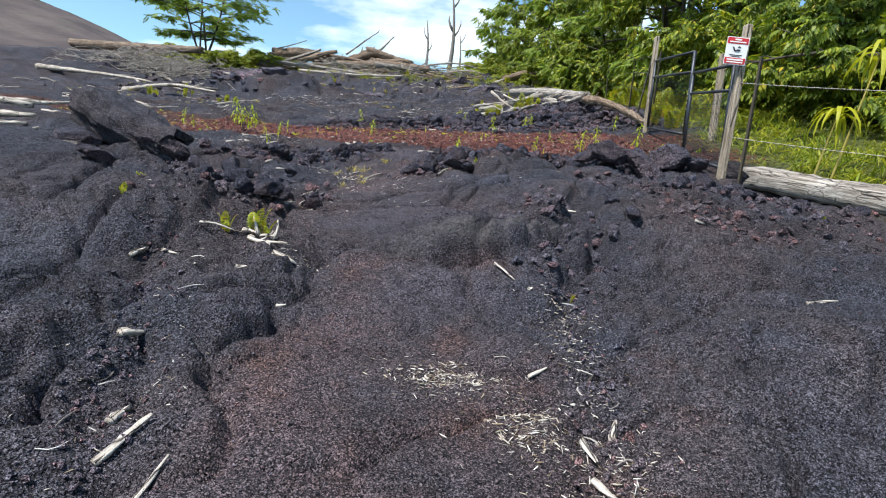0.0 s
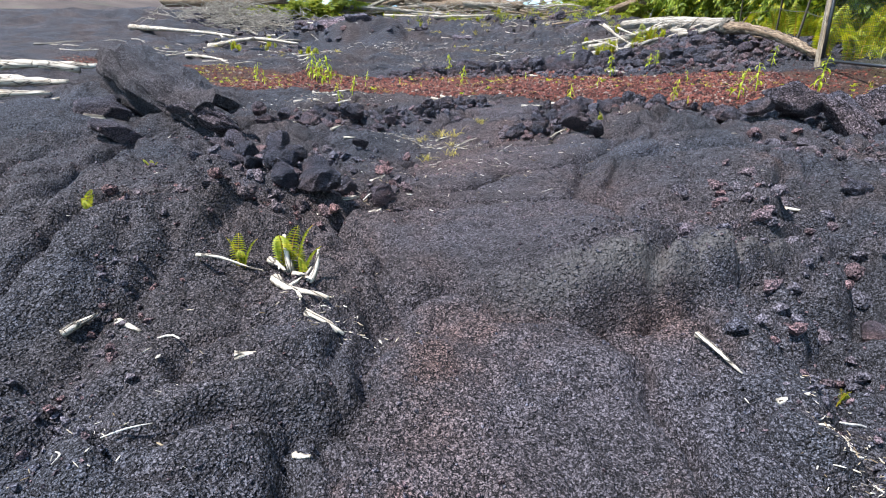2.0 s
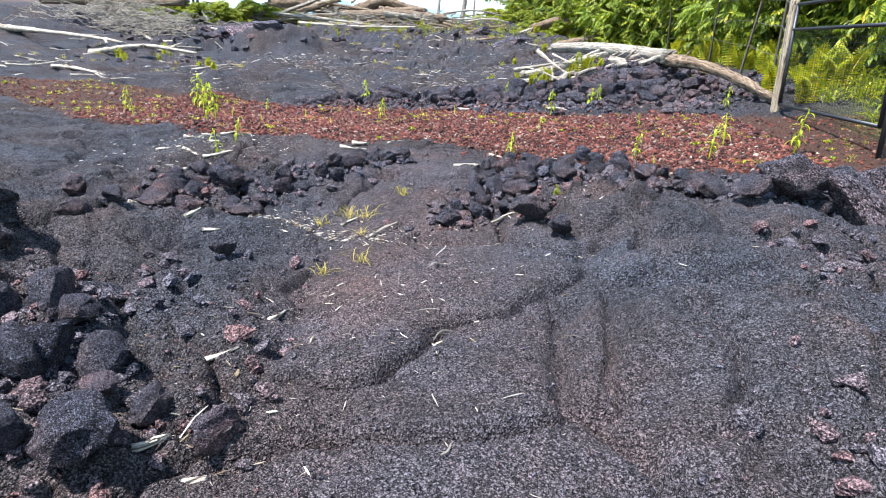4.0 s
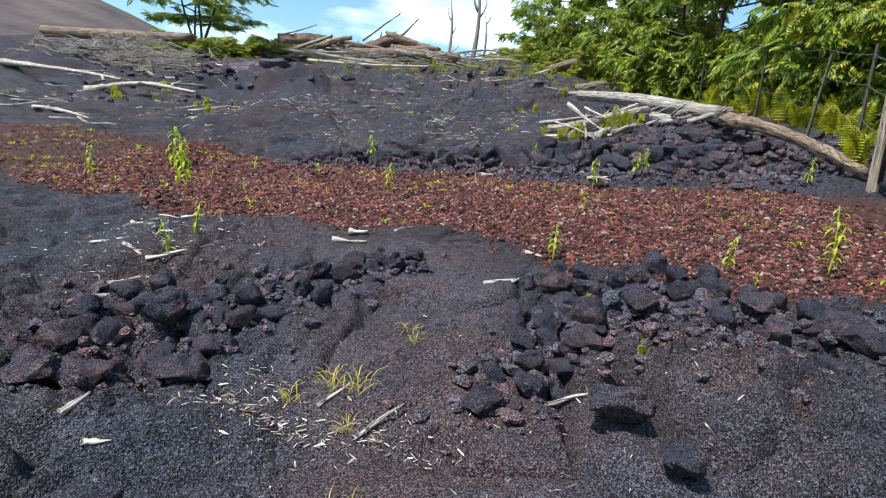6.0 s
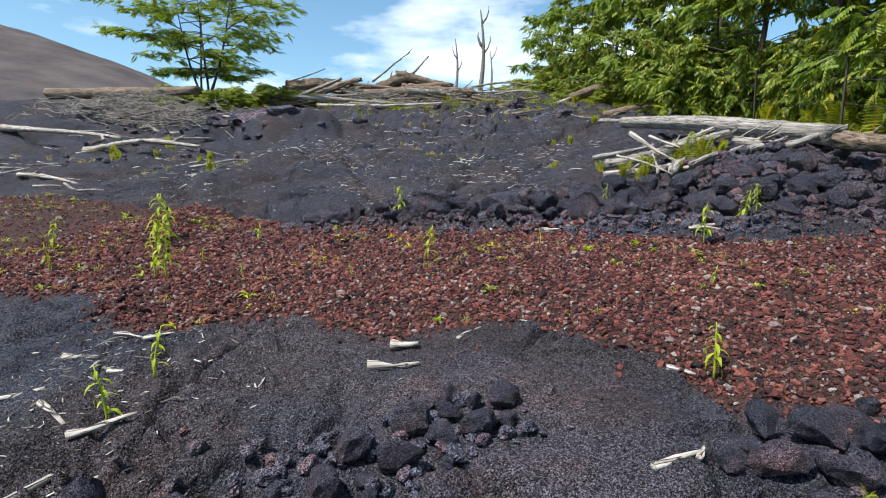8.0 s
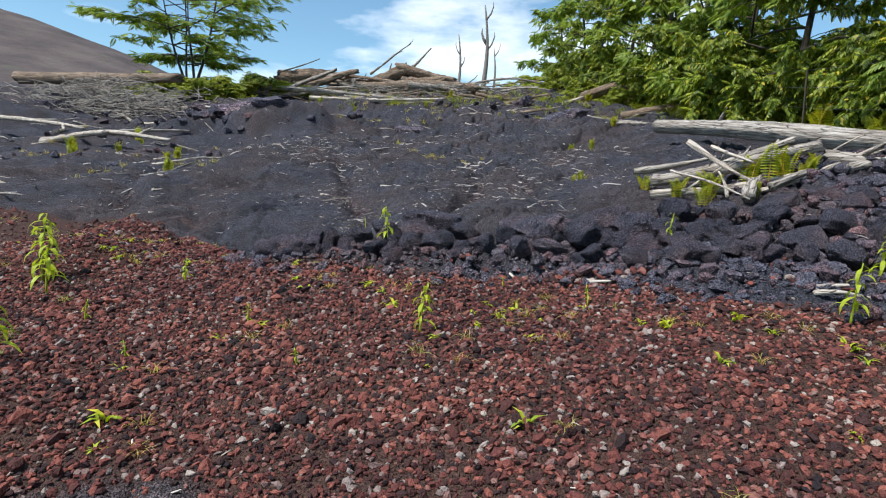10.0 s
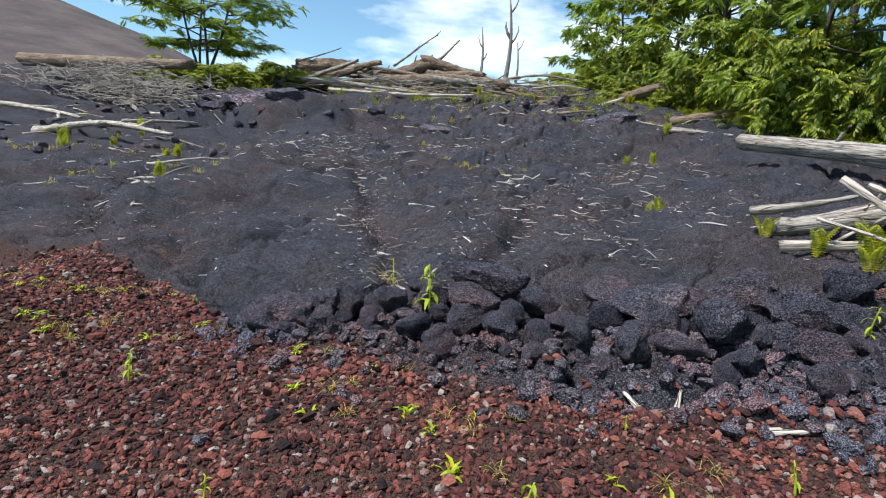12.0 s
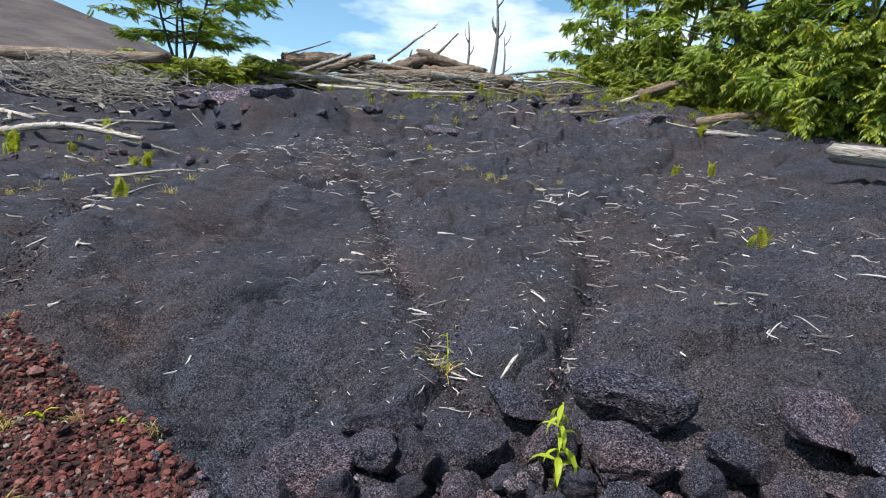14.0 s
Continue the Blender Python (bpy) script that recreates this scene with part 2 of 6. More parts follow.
def mesh_of(name, verts, faces, material, rounded=False):
    """A mesh from rows of points and faces; faces may be an array of equal polygons."""
    mesh = bpy.data.meshes.new(name)
    verts, faces = np.asarray(verts, np.float32), faces
    if isinstance(faces, np.ndarray):
        n, k = faces.shape
        mesh.vertices.add(len(verts)), mesh.loops.add(n * k), mesh.polygons.add(n)
        mesh.vertices.foreach_set("co", verts.ravel())
        mesh.loops.foreach_set("vertex_index", faces.astype(np.int32).ravel())
        mesh.polygons.foreach_set("loop_start", np.arange(0, n * k, k, dtype=np.int32))
        mesh.update(calc_edges=True)
    else:
        mesh.from_pydata(verts.tolist(), [], faces)
    mesh.polygons.foreach_set("use_smooth", np.full(len(mesh.polygons), rounded))
    mesh.materials.append(material)
    mesh.validate()
    return mesh


def part(name, mesh, parent, label="", m=None):
    ob = new(name, mesh)
    ob.parent = parent
    if m is not None:
        ob.matrix_basis = m
    return tagged(ob, label)


def thing(name, label, category, m=None, group="", kind="", mesh=None):
    ob = new(name, mesh)
    if m is not None:
        ob.matrix_basis = m
    return tagged(ob, label, category, group, kind)


def join(*pieces):
    """Joins (verts, faces) pieces of mixed polygons."""
    verts, faces, n = [], [], 0
    for v, f in pieces:
        verts.append(np.asarray(v, float))
        faces += [[i + n for i in face] for face in f]
        n += len(v)
    return np.vstack(verts), faces


def tube(points, radii, sides=8, rough=0.0, rng=None, twist=0.0):
    """A round bar along points, with uneven skin and closed ends."""
    points = np.asarray(points, float)
    n = len(points)
    radii = np.broadcast_to(radii, n)
    ahead = np.gradient(points, axis=0)
    ahead /= np.linalg.norm(ahead, axis=1)[:, None] + 1e-9
    side = np.cross(ahead, np.where(np.abs(ahead[:, 2:3]) > 0.8, [[1.0, 0, 0]], [[0, 0, 1.0]]))
    side /= np.linalg.norm(side, axis=1)[:, None] + 1e-9
    up = np.cross(side, ahead)
    a = np.linspace(0, 2 * np.pi, sides, endpoint=False)
    r = radii[:, None] * np.ones((1, sides))
    if rough and rng is not None:
        ridge = 1 + rough * rng.standard_normal(sides)
        r = r * ridge[None, :] * (1 + 0.5 * rough * rng.standard_normal((n, sides)))
    ring = a[None, :] + twist * np.arange(n)[:, None]
    verts = points[:, None, :] + r[..., None] * (np.cos(ring)[..., None] * side[:, None, :] + np.sin(ring)[..., None] * up[:, None, :])
    faces = []
    for i in range(n - 1):
        for j in range(sides):
            k = (j + 1) % sides
            faces.append([i * sides + j, i * sides + k, (i + 1) * sides + k, (i + 1) * sides + j])
    verts = np.vstack([verts.reshape(-1, 3), points[:1], points[-1:]])
    for j in range(sides):
        k = (j + 1) % sides
        faces.append([k, j, n * sides])
        faces.append([(n - 1) * sides + j, (n - 1) * sides + k, n * sides + 1])
    return verts, faces


def box(x, y, z, bevel=0.0, centre=(0, 0, 0)):
    """A block with softened edges, as (verts, faces)."""
    bm = bmesh.new()
    bmesh.ops.create_cube(bm, size=1, matrix=Matrix.Translation(centre) @ Matrix.Diagonal((x, y, z, 1)))
    if bevel:
        bmesh.ops.bevel(bm, geom=bm.edges[:], offset=bevel, segments=1, affect="EDGES")
    bm.verts.index_update()
    made = np.array([v.co[:] for v in bm.verts]), [[v.index for v in f.verts] for f in bm.faces]
    bm.free()
    return made


def turns(yaw, tilt, roll):
    """Rotation matrices (n, 3, 3): roll about x, then tilt about y, then yaw about z."""
    cy, sy, ct, st, cr, sr = np.cos(yaw), np.sin(yaw), np.cos(tilt), np.sin(tilt), np.cos(roll), np.sin(roll)
    o, i = np.zeros_like(cy), np.ones_like(cy)
    rz = np.stack([cy, -sy, o, sy, cy, o, o, o, i], -1).reshape(-1, 3, 3)
    ry = np.stack([ct, o, st, o, i, o, -st, o, ct], -1).reshape(-1, 3, 3)
    rx = np.stack([i, o, o, o, cr, -sr, o, sr, cr], -1).reshape(-1, 3, 3)
    return rz @ ry @ rx


def spread(shapes, which, places, rotation, scale):
    """Many copies of a few shapes with equal polygons in one mesh's arrays. scale: (n,) or (n, 3)."""
    scale = np.asarray(scale, float)
    scale = scale[:, None] * np.ones(3) if scale.ndim == 1 else scale
    verts, faces, n = [], [], 0
    for s, (v, f) in enumerate(shapes):
        pick = np.flatnonzero(which == s)
        if not len(pick):
            continue
        w = np.einsum("nij,nkj->nki", rotation[pick], v[None] * scale[pick][:, None, :]) + places[pick][:, None, :]
        verts.append(w.reshape(-1, 3))
        faces.append((f[None] + (n + len(v) * np.arange(len(pick)))[:, None, None]).reshape(-1, f.shape[1]))
        n += w.shape[0] * w.shape[1]
    return np.vstack(verts), np.vstack(faces)


def ball(level, rng, uneven=0.25, flat=0.8, cuts=0):
    """A lumpy stone of triangles, about 1 across, with a few broken faces."""
    bm = bmesh.new()
    bmesh.ops.create_icosphere(bm, subdivisions=level, radius=0.5)
    v = np.array([p.co[:] for p in bm.verts])
    bm.verts.index_update()
    f = np.array([[p.index for p in face.verts] for face in bm.faces])
    bm.free()
    for _ in range(cuts):
        d = rng.standard_normal(3)
        d /= np.linalg.norm(d)
        over = v @ d - rng.uniform(0.27, 0.4)
        v = v - np.clip(over, 0, None)[:, None] * d
    off = rng.uniform(0, 50, 3)
    bulge = np.array([noise.fractal(Vector(p * 3.4 + off), 0.8, 2.1, 5) for p in v])
    v = v * (1 + uneven * bulge)[:, None] * np.array([1, rng.uniform(0.7, 1.0), flat])
    return v, f


def between(p, q, roll=0.0):
    """The pose of a thing built along its x axis from p towards q."""
    p, q = Vector(p), Vector(q)
    return Matrix.Translation(p) @ (q - p).to_track_quat("X", "Z").to_matrix().to_4x4() @ Matrix.Rotation(roll, 4, "X")


# ---- the lie of the land ----
# The slope as a coarse lattice of heights: rows go uphill every 6 m, columns across every 8 m.
SLOPE = np.array([
    [-1.01, -1.35, -1.64, -1.84, -2.01, -2.19, -2.36, -2.53],
    [0.15, -0.26, -0.65, -0.91, -0.92, -0.86, -0.77, -0.65],
    [1.2, 0.88, 0.5, 0.02, 0.12, 0.47, 0.84, 1.22],
    [1.98, 1.69, 1.3, 1.05, 1.49, 1.98, 2.5, 3.03],
    [2.53, 2.13, 1.67, 1.96, 3.04, 3.61, 4.17, 4.74],
    [3.17, 2.92, 2.65, 2.99, 4.3, 5.01, 5.65, 6.3],
    [4.25, 3.64, 3.52, 4.02, 5.15, 6.06, 6.87, 7.64],
    [5.97, 5.23, 4.79, 5.22, 6.13, 7.07, 7.89, 8.66],
    [7.23, 7.15, 7.1, 7.21, 7.54, 8.15, 8.76, 9.38],
    [7.92, 8.14, 8.45, 8.7, 8.85, 9.11, 9.51, 9.96],
    [8.47, 8.78, 9.12, 9.43, 9.7, 9.96, 10.24, 10.52],
])
SWELLS = [  # x, y, radius, height
    (1.3, 5.8, 1.1, 0.21),
    (-2.3, 3.9, 0.7, 0.16),
    (-5.3, 14, 0.45, 0.22),
    (-7.3, 19.7, 1.8, 0.19),
    (1.1, 24.9, 0.45, 0.19),
    (-10.7, 24.2, 0.45, 0.19),
    (2.2, 15.7, 1.8, 0.13),
    (-7, 17.7, 0.45, 0.13),
    (-2, 4.8, 0.45, 0.12),
    (-0.1, 4.2, 0.45, 0.09),
    (-3.9, 11.2, 0.7, 0.1),
    (1.1, 7, 0.45, 0.09),
    (3.3, 15.6, 1.4, 0.4),
    (-4.8, 6.2, 1.3, 0.3),
    (-8.8, 9.2, 2.0, 0.5),
    (2.6, 19.0, 1.5, 0.35),
]
HOLLOWS = [  # x, y, radius, height
    (-1.5, 7.4, 1.1, -0.18),
    (-13, 25, 0.45, -0.22),
    (-2.3, 17.3, 1.8, -0.16),
    (-4.5, 20.9, 0.45, -0.18),
    (-0, 3, 1.1, -0.11),
    (-3.9, 15.6, 1.1, -0.15),
    (-6.6, 15.6, 0.7, -0.15),
    (0.1, 9.9, 0.45, -0.14),
    (0.9, 4.2, 0.45, -0.13),
    (4.6, 35.4, 0.45, -0.11),
    (-8, 30.5, 0.45, -0.1),
    (-1.5, 4, 0.45, -0.09),
    (-1.7, 4.8, 0.16, -0.16),
    (-2.52, 5.42, 0.2, -0.2),
]


def spline_weight(u):
    u = np.abs(u)
    return np.where(u < 1, 2 / 3 - u * u + u ** 3 / 2, np.where(u < 2, np.clip(2 - u, 0, None) ** 3 / 6, 0))


def smooth(a, b, v):
    s = np.clip((v - a) / (b - a), 0, 1)
    return s * s * (3 - 2 * s)


def slope(x, y):
    """The broad shape of the hillside, with no small relief."""
    x, y = np.asarray(x, float), np.asarray(y, float)
    cx, cy = np.clip(x, -21, 29), np.clip(y, -5, 44)
    z = np.zeros(np.broadcast(x, y).shape)
    across = [spline_weight((cx + 24 - 8 * i) / 8) for i in range(SLOPE.shape[1])]
    for j in range(SLOPE.shape[0]):
        z = z + spline_weight((cy + 12 - 6 * j) / 6) * sum(w * h for w, h in zip(across, SLOPE[j]))
    for bx, by, r, h in SWELLS + HOLLOWS:
        z = z + h * np.exp(-((x - bx) ** 2 + (y - by) ** 2) / r ** 2)
    z = z + 0.16 * np.clip(y - 55, 0, 100)
    return z + toe_height(x, y)


def toe_place(x, y):
    """How far behind the rim of the rounded toe of lava across the path."""
    return y - np.interp(x, [-0.6, -0.1, 0.25, 0.6, 0.95], [4.1, 4.14, 4.27, 4.45, 4.72]) - 0.01 * np.sin(9 * x)


def toe_height(x, y):
    d = toe_place(x, y)
    toe = np.where(d > 0, np.exp(-(d / 0.6) ** 2), np.sqrt(np.clip(1 - (d / 0.15) ** 2, 0, 1)))
    return (0.19 * toe - 0.07 * np.exp(-((d + 0.22) / 0.12) ** 2)) * smooth(-0.8, 0.45, x) * smooth(1.12, 0.9, x)


def lattice(ix, iy, seed):
    h = (ix.astype(np.int64) * 374761393 + iy.astype(np.int64) * 668265263 + seed * 982451653) & 0x7FFFFFFF
    h = ((h ^ (h >> 13)) * 1274126177) & 0x7FFFFFFF
    h = ((h ^ (h >> 16)) * 668265263) & 0x7FFFFFFF
    return ((h ^ (h >> 15)) & 0xFFFFF) / float(0xFFFFF)


def soft_noise(x, y, seed):
    ix, iy = np.floor(x), np.floor(y)
    fx, fy = x - ix, y - iy
    fx, fy = fx * fx * fx * (fx * (6 * fx - 15) + 10), fy * fy * fy * (fy * (6 * fy - 15) + 10)
    a, b, c, d = lattice(ix, iy, seed), lattice(ix + 1, iy, seed), lattice(ix, iy + 1, seed), lattice(ix + 1, iy + 1, seed)
    return (a + (b - a) * fx + (c - a) * fy + (a - b - c + d) * fx * fy) * 2 - 1


def rough_noise(x, y, size, octaves=4, seed=0, gain=0.5):
    total, amp, norm = 0, 1.0, 0
    x, y = x / size, y / size
    for o in range(octaves):
        total, norm = total + amp * soft_noise(x, y, seed + 17 * o), norm + amp
        x, y, amp = 1.9 * x + 3.1, 1.9 * y - 7.7, amp * gain
    return total / norm


def plates(x, y, size, seed):
    """Distance to the middle of the nearest of scattered cells and to the joint with the next, and the cell's own number."""
    x, y = x / size, y / size
    ix, iy = np.floor(x), np.floor(y)
    f1, f2, own = np.full(x.shape, 9.0), np.full(x.shape, 9.0), np.zeros(x.shape)
    for dx in (-1, 0, 1):
        for dy in (-1, 0, 1):
            px, py = ix + dx, iy + dy
            d = np.hypot(px + lattice(px, py, seed) - x, py + lattice(px, py, seed + 5) - y)
            nearer = d < f1
            f2 = np.where(nearer, f1, np.minimum(f2, d))
            own = np.where(nearer, lattice(px, py, seed + 9), own)
            f1 = np.where(nearer, d, f1)
    return f1 * size, (f2 - f1) * size, own


def red_zone(x, y):
    """1 on the strip of red scoria, 0 off it."""
    wander = 0.22 * rough_noise(x, y, 0.7, 3, 41) + 0.35 * rough_noise(x, y, 2.5, 2, 43)
    near = np.interp(x, [-14, -9.5, -6.3, -4.8, -3.7, -2.6, -1.8, -0.95, -0.14, 0.1, 0.75, 2.0, 3.0, 4.5], [16.0, 14.2, 11.7, 11.3, 10.7, 10.75, 10.45, 10.65, 10.2, 9.75, 9.5, 9.15, 8.9, 8.6])
    far = np.interp(x, [-14, -9.5, -7.3, -5.9, -5.0, -4.3, -3.7, -2.2, -1.2, -0.3, 0.9, 1.8, 3.0, 4.5], [16.8, 16.6, 16.1, 15.7, 15.35, 14.95, 14.35, 13.9, 13.5, 13.05, 12.5, 12.2, 12.2, 11.6])
    return smooth(-0.1, 0.12, y - near + wander) * smooth(-0.1, 0.15, far - y + wander) * smooth(6.0, 4.6, x) * smooth(-15, -12, x)


ROUGH_SPOTS = [  # x, y, radius along x and y: broken lava
    (-2.2, 5.9, 0.9, 0.9), (-2.6, 8.5, 0.9, 0.8), (0.6, 8.4, 1.2, 0.6), (0.9, 4.6, 0.5, 0.9), (-1.9, 4.5, 0.5, 0.5),
    (2.4, 13.6, 2.0, 1.0), (3.4, 15.5, 1.6, 1.8), (-1.5, 14.2, 2.2, 0.5), (2.6, 6.8, 1.0, 0.8), (-9.0, 22.0, 3.0, 3.0), (-12.0, 29.0, 5.0, 3.0), (3.0, 5.5, 1.2, 1.2), (4.0, 20.0, 2.0, 4.0),
]
RUNNELS = [  # places along the bed, width, depth: worn channels between the lobes
    (((-5.85, 25.2), (-4.47, 21.1), (-3.61, 18.2), (-3.05, 16.7), (-2.79, 15.9), (-2.67, 15.4)), 0.17, 0.2),
    (((-1.69, 22.0), (-1.48, 19.2), (-1.48, 17.9), (-1.82, 16.7), (-2.12, 15.9), (-2.22, 15.3)), 0.15, 0.17),
    (((0.95, 4.0), (0.75, 2.6), (0.55, 1.2)), 0.16, 0.08),
    (((-1.9, 3.7), (-1.5, 2.7), (-0.95, 1.2)), 0.15, 0.08),
    (((-8.8, 21.9), (-7.75, 18.5), (-7.1, 17.4), (-6.6, 16.6)), 0.2, 0.16),
    (((-0.4, 16.0), (-0.6, 18.4), (-0.9, 20.5)), 0.13, 0.1),
    (((0.9, 17.0), (-0.2, 22.0)), 0.3, 0.12),
]
CRACKS = [
    (((-5.3, 18.3), (-4.39, 17.8), (-3.79, 17.2), (-3.34, 17.0)), 0.05, 0.07),
    (((-5.41, 16.5), (-5.2, 16.0), (-5.0, 15.5), (-4.9, 15.05)), 0.06, 0.08),
    (((-0.45, 8.2), (-0.15, 7.0)), 0.2, 0.05), (((0.2, 8.5), (0.26, 8.05), (0.36, 7.6)), 0.07, 0.26), (((0.5, 8.0), (0.7, 7.4), (0.75, 6.6)), 0.03, 0.07),
    (((-0.15, 4.3), (0.25, 4.44), (0.85, 4.87)), 0.03, 0.07), (((-1.27, 5.13), (-0.92, 5.3), (-0.32, 5.35), (0.26, 5.55), (0.36, 6.4)), 0.03, 0.08),
    (((-2.6, 10.55), (-1.9, 10.15)), 0.035, 0.06), (((-3.4, 4.4), (-2.2, 3.3)), 0.04, 0.06), (((-2.1, 4.6), (-1.7, 3.6)), 0.05, 0.08), (((1.5, 3.6), (2.6, 2.6)), 0.05, 0.06), (((1.2, 4.3), (1.5, 5.8), (2.4, 6.6)), 0.05, 0.09),
]
SCARPS = [  # x and y along the foot, height, steepness, reach: ledges that face down the slope
    ((-1.2, -0.96, -0.37, 0.16, 0.6), (18.9, 18.79, 18.18, 17.38, 16.6), 0.11, 0.07, 0.7),
    ((-7.4, -5.1, -3.8, -2.0, -1.3), (33.0, 32.1, 30.7, 30.3, 29.4), 0.24, 0.16, 1.4),
    ((1.0, 2.7, 4.1), (26.4, 26.9, 25.8), 0.2, 0.14, 1.2),
    ((-12.5, -10.5, -9.0, -7.3), (27.6, 28.3, 27.5, 27.7), 0.34, 0.16, 1.5),
    ((-3.0, -2.4, -1.7), (5.5, 5.15, 5.0), 0.09, 0.05, 0.5),
    ((-5.6, -4.0, -2.9), (4.6, 4.3, 4.7), 0.07, 0.05, 0.6),
    ((1.4, 2.2, 3.4), (4.4, 4.0, 4.2), 0.06, 0.05, 0.6),
]


def along(x, y, line):
    """The distance to a bent line of places."""
    best = np.full(np.shape(x), 1e9)
    for (ax, ay), (bx, by) in zip(line, line[1:]):
        dx, dy = bx - ax, by - ay
        s = np.clip(((x - ax) * dx + (y - ay) * dy) / (dx * dx + dy * dy), 0, 1)
        best = np.minimum(best, np.hypot(x - ax - s * dx, y - ay - s * dy))
    return best


LOW_TOES = [  # x, y, half length along x and y, height: rounded lobes of lava beside the path
    (-4.7, 7.2, 1.0, 0.6, 0.26), (-3.5, 6.6, 0.5, 0.4, 0.14),     (0.6, 4.12, 0.15, 0.3, 0.12), (0.82, 4.3, 0.16, 0.28, 0.13), (1.06, 4.45, 0.13, 0.2, 0.15), (0.36, 4.02, 0.11, 0.07, 0.05), (-2.25, 3.95, 0.55, 0.75, 0.13), (-1.75, 4.3, 0.28, 0.4, 0.12), (-2.7, 5.0, 0.5, 0.4, 0.14),
    (-2.1, 7.55, 0.6, 0.32, 0.14), (-2.9, 7.2, 0.5, 0.5, 0.12), (0.9, 7.75, 0.58, 0.66, 0.27), (1.9, 7.9, 0.6, 0.5, 0.12), (-3.3, 10.0, 0.6, 0.5, 0.07), (1.9, 4.6, 0.7, 0.9, 0.1), (1.9, 2.6, 0.8, 0.8, 0.1), (-2.4, 2.3, 0.8, 0.9, 0.1),
]
HIGH_TOES = [  # the same on the upper flow
    (-4.15, 16.5, 0.85, 1.25, 0.14), (-2.45, 17.6, 0.7, 1.5, 0.12), (-2.4, 15.9, 0.28, 0.55, 0.08), (-1.05, 16.3, 0.75, 1.2, 0.14), (-5.75, 15.7, 0.5, 0.9, 0.08), (-5.1, 19.9, 0.75, 1.5, 0.13), (-3.0, 21.6, 1.15, 1.7, 0.13), (-6.3, 18.2, 0.7, 1.1, 0.15), (-0.6, 19.3, 0.7, 1.1, 0.1),
    (0.5, 16.7, 0.5, 0.8, 0.12), (-6.4, 20.9, 0.8, 1.0, 0.18), (0.6, 20.0, 0.6, 0.9, 0.14), (-9.2, 28.6, 1.4, 0.9, 0.5), (-7.6, 28.9, 0.8, 0.7, 0.4), (-3.0, 27.6, 1.4, 0.9, 0.2), (0.0, 27.0, 1.3, 0.9, 0.2), (-5.2, 24.2, 1.3, 1.0, 0.2), (-7.6, 24.0, 1.0, 0.8, 0.2),
]


def corridor(x, y):
    """1 along the worn way through the lava."""
    return np.exp(-((x - np.interp(y, [0, 3, 5, 7, 9.5], [-0.1, -0.2, -0.2, -0.8, -1.0])) / np.interp(y, [0, 4, 5, 9], [0.8, 0.7, 0.9, 0.8])) ** 4) * smooth(10.8, 9.8, y)


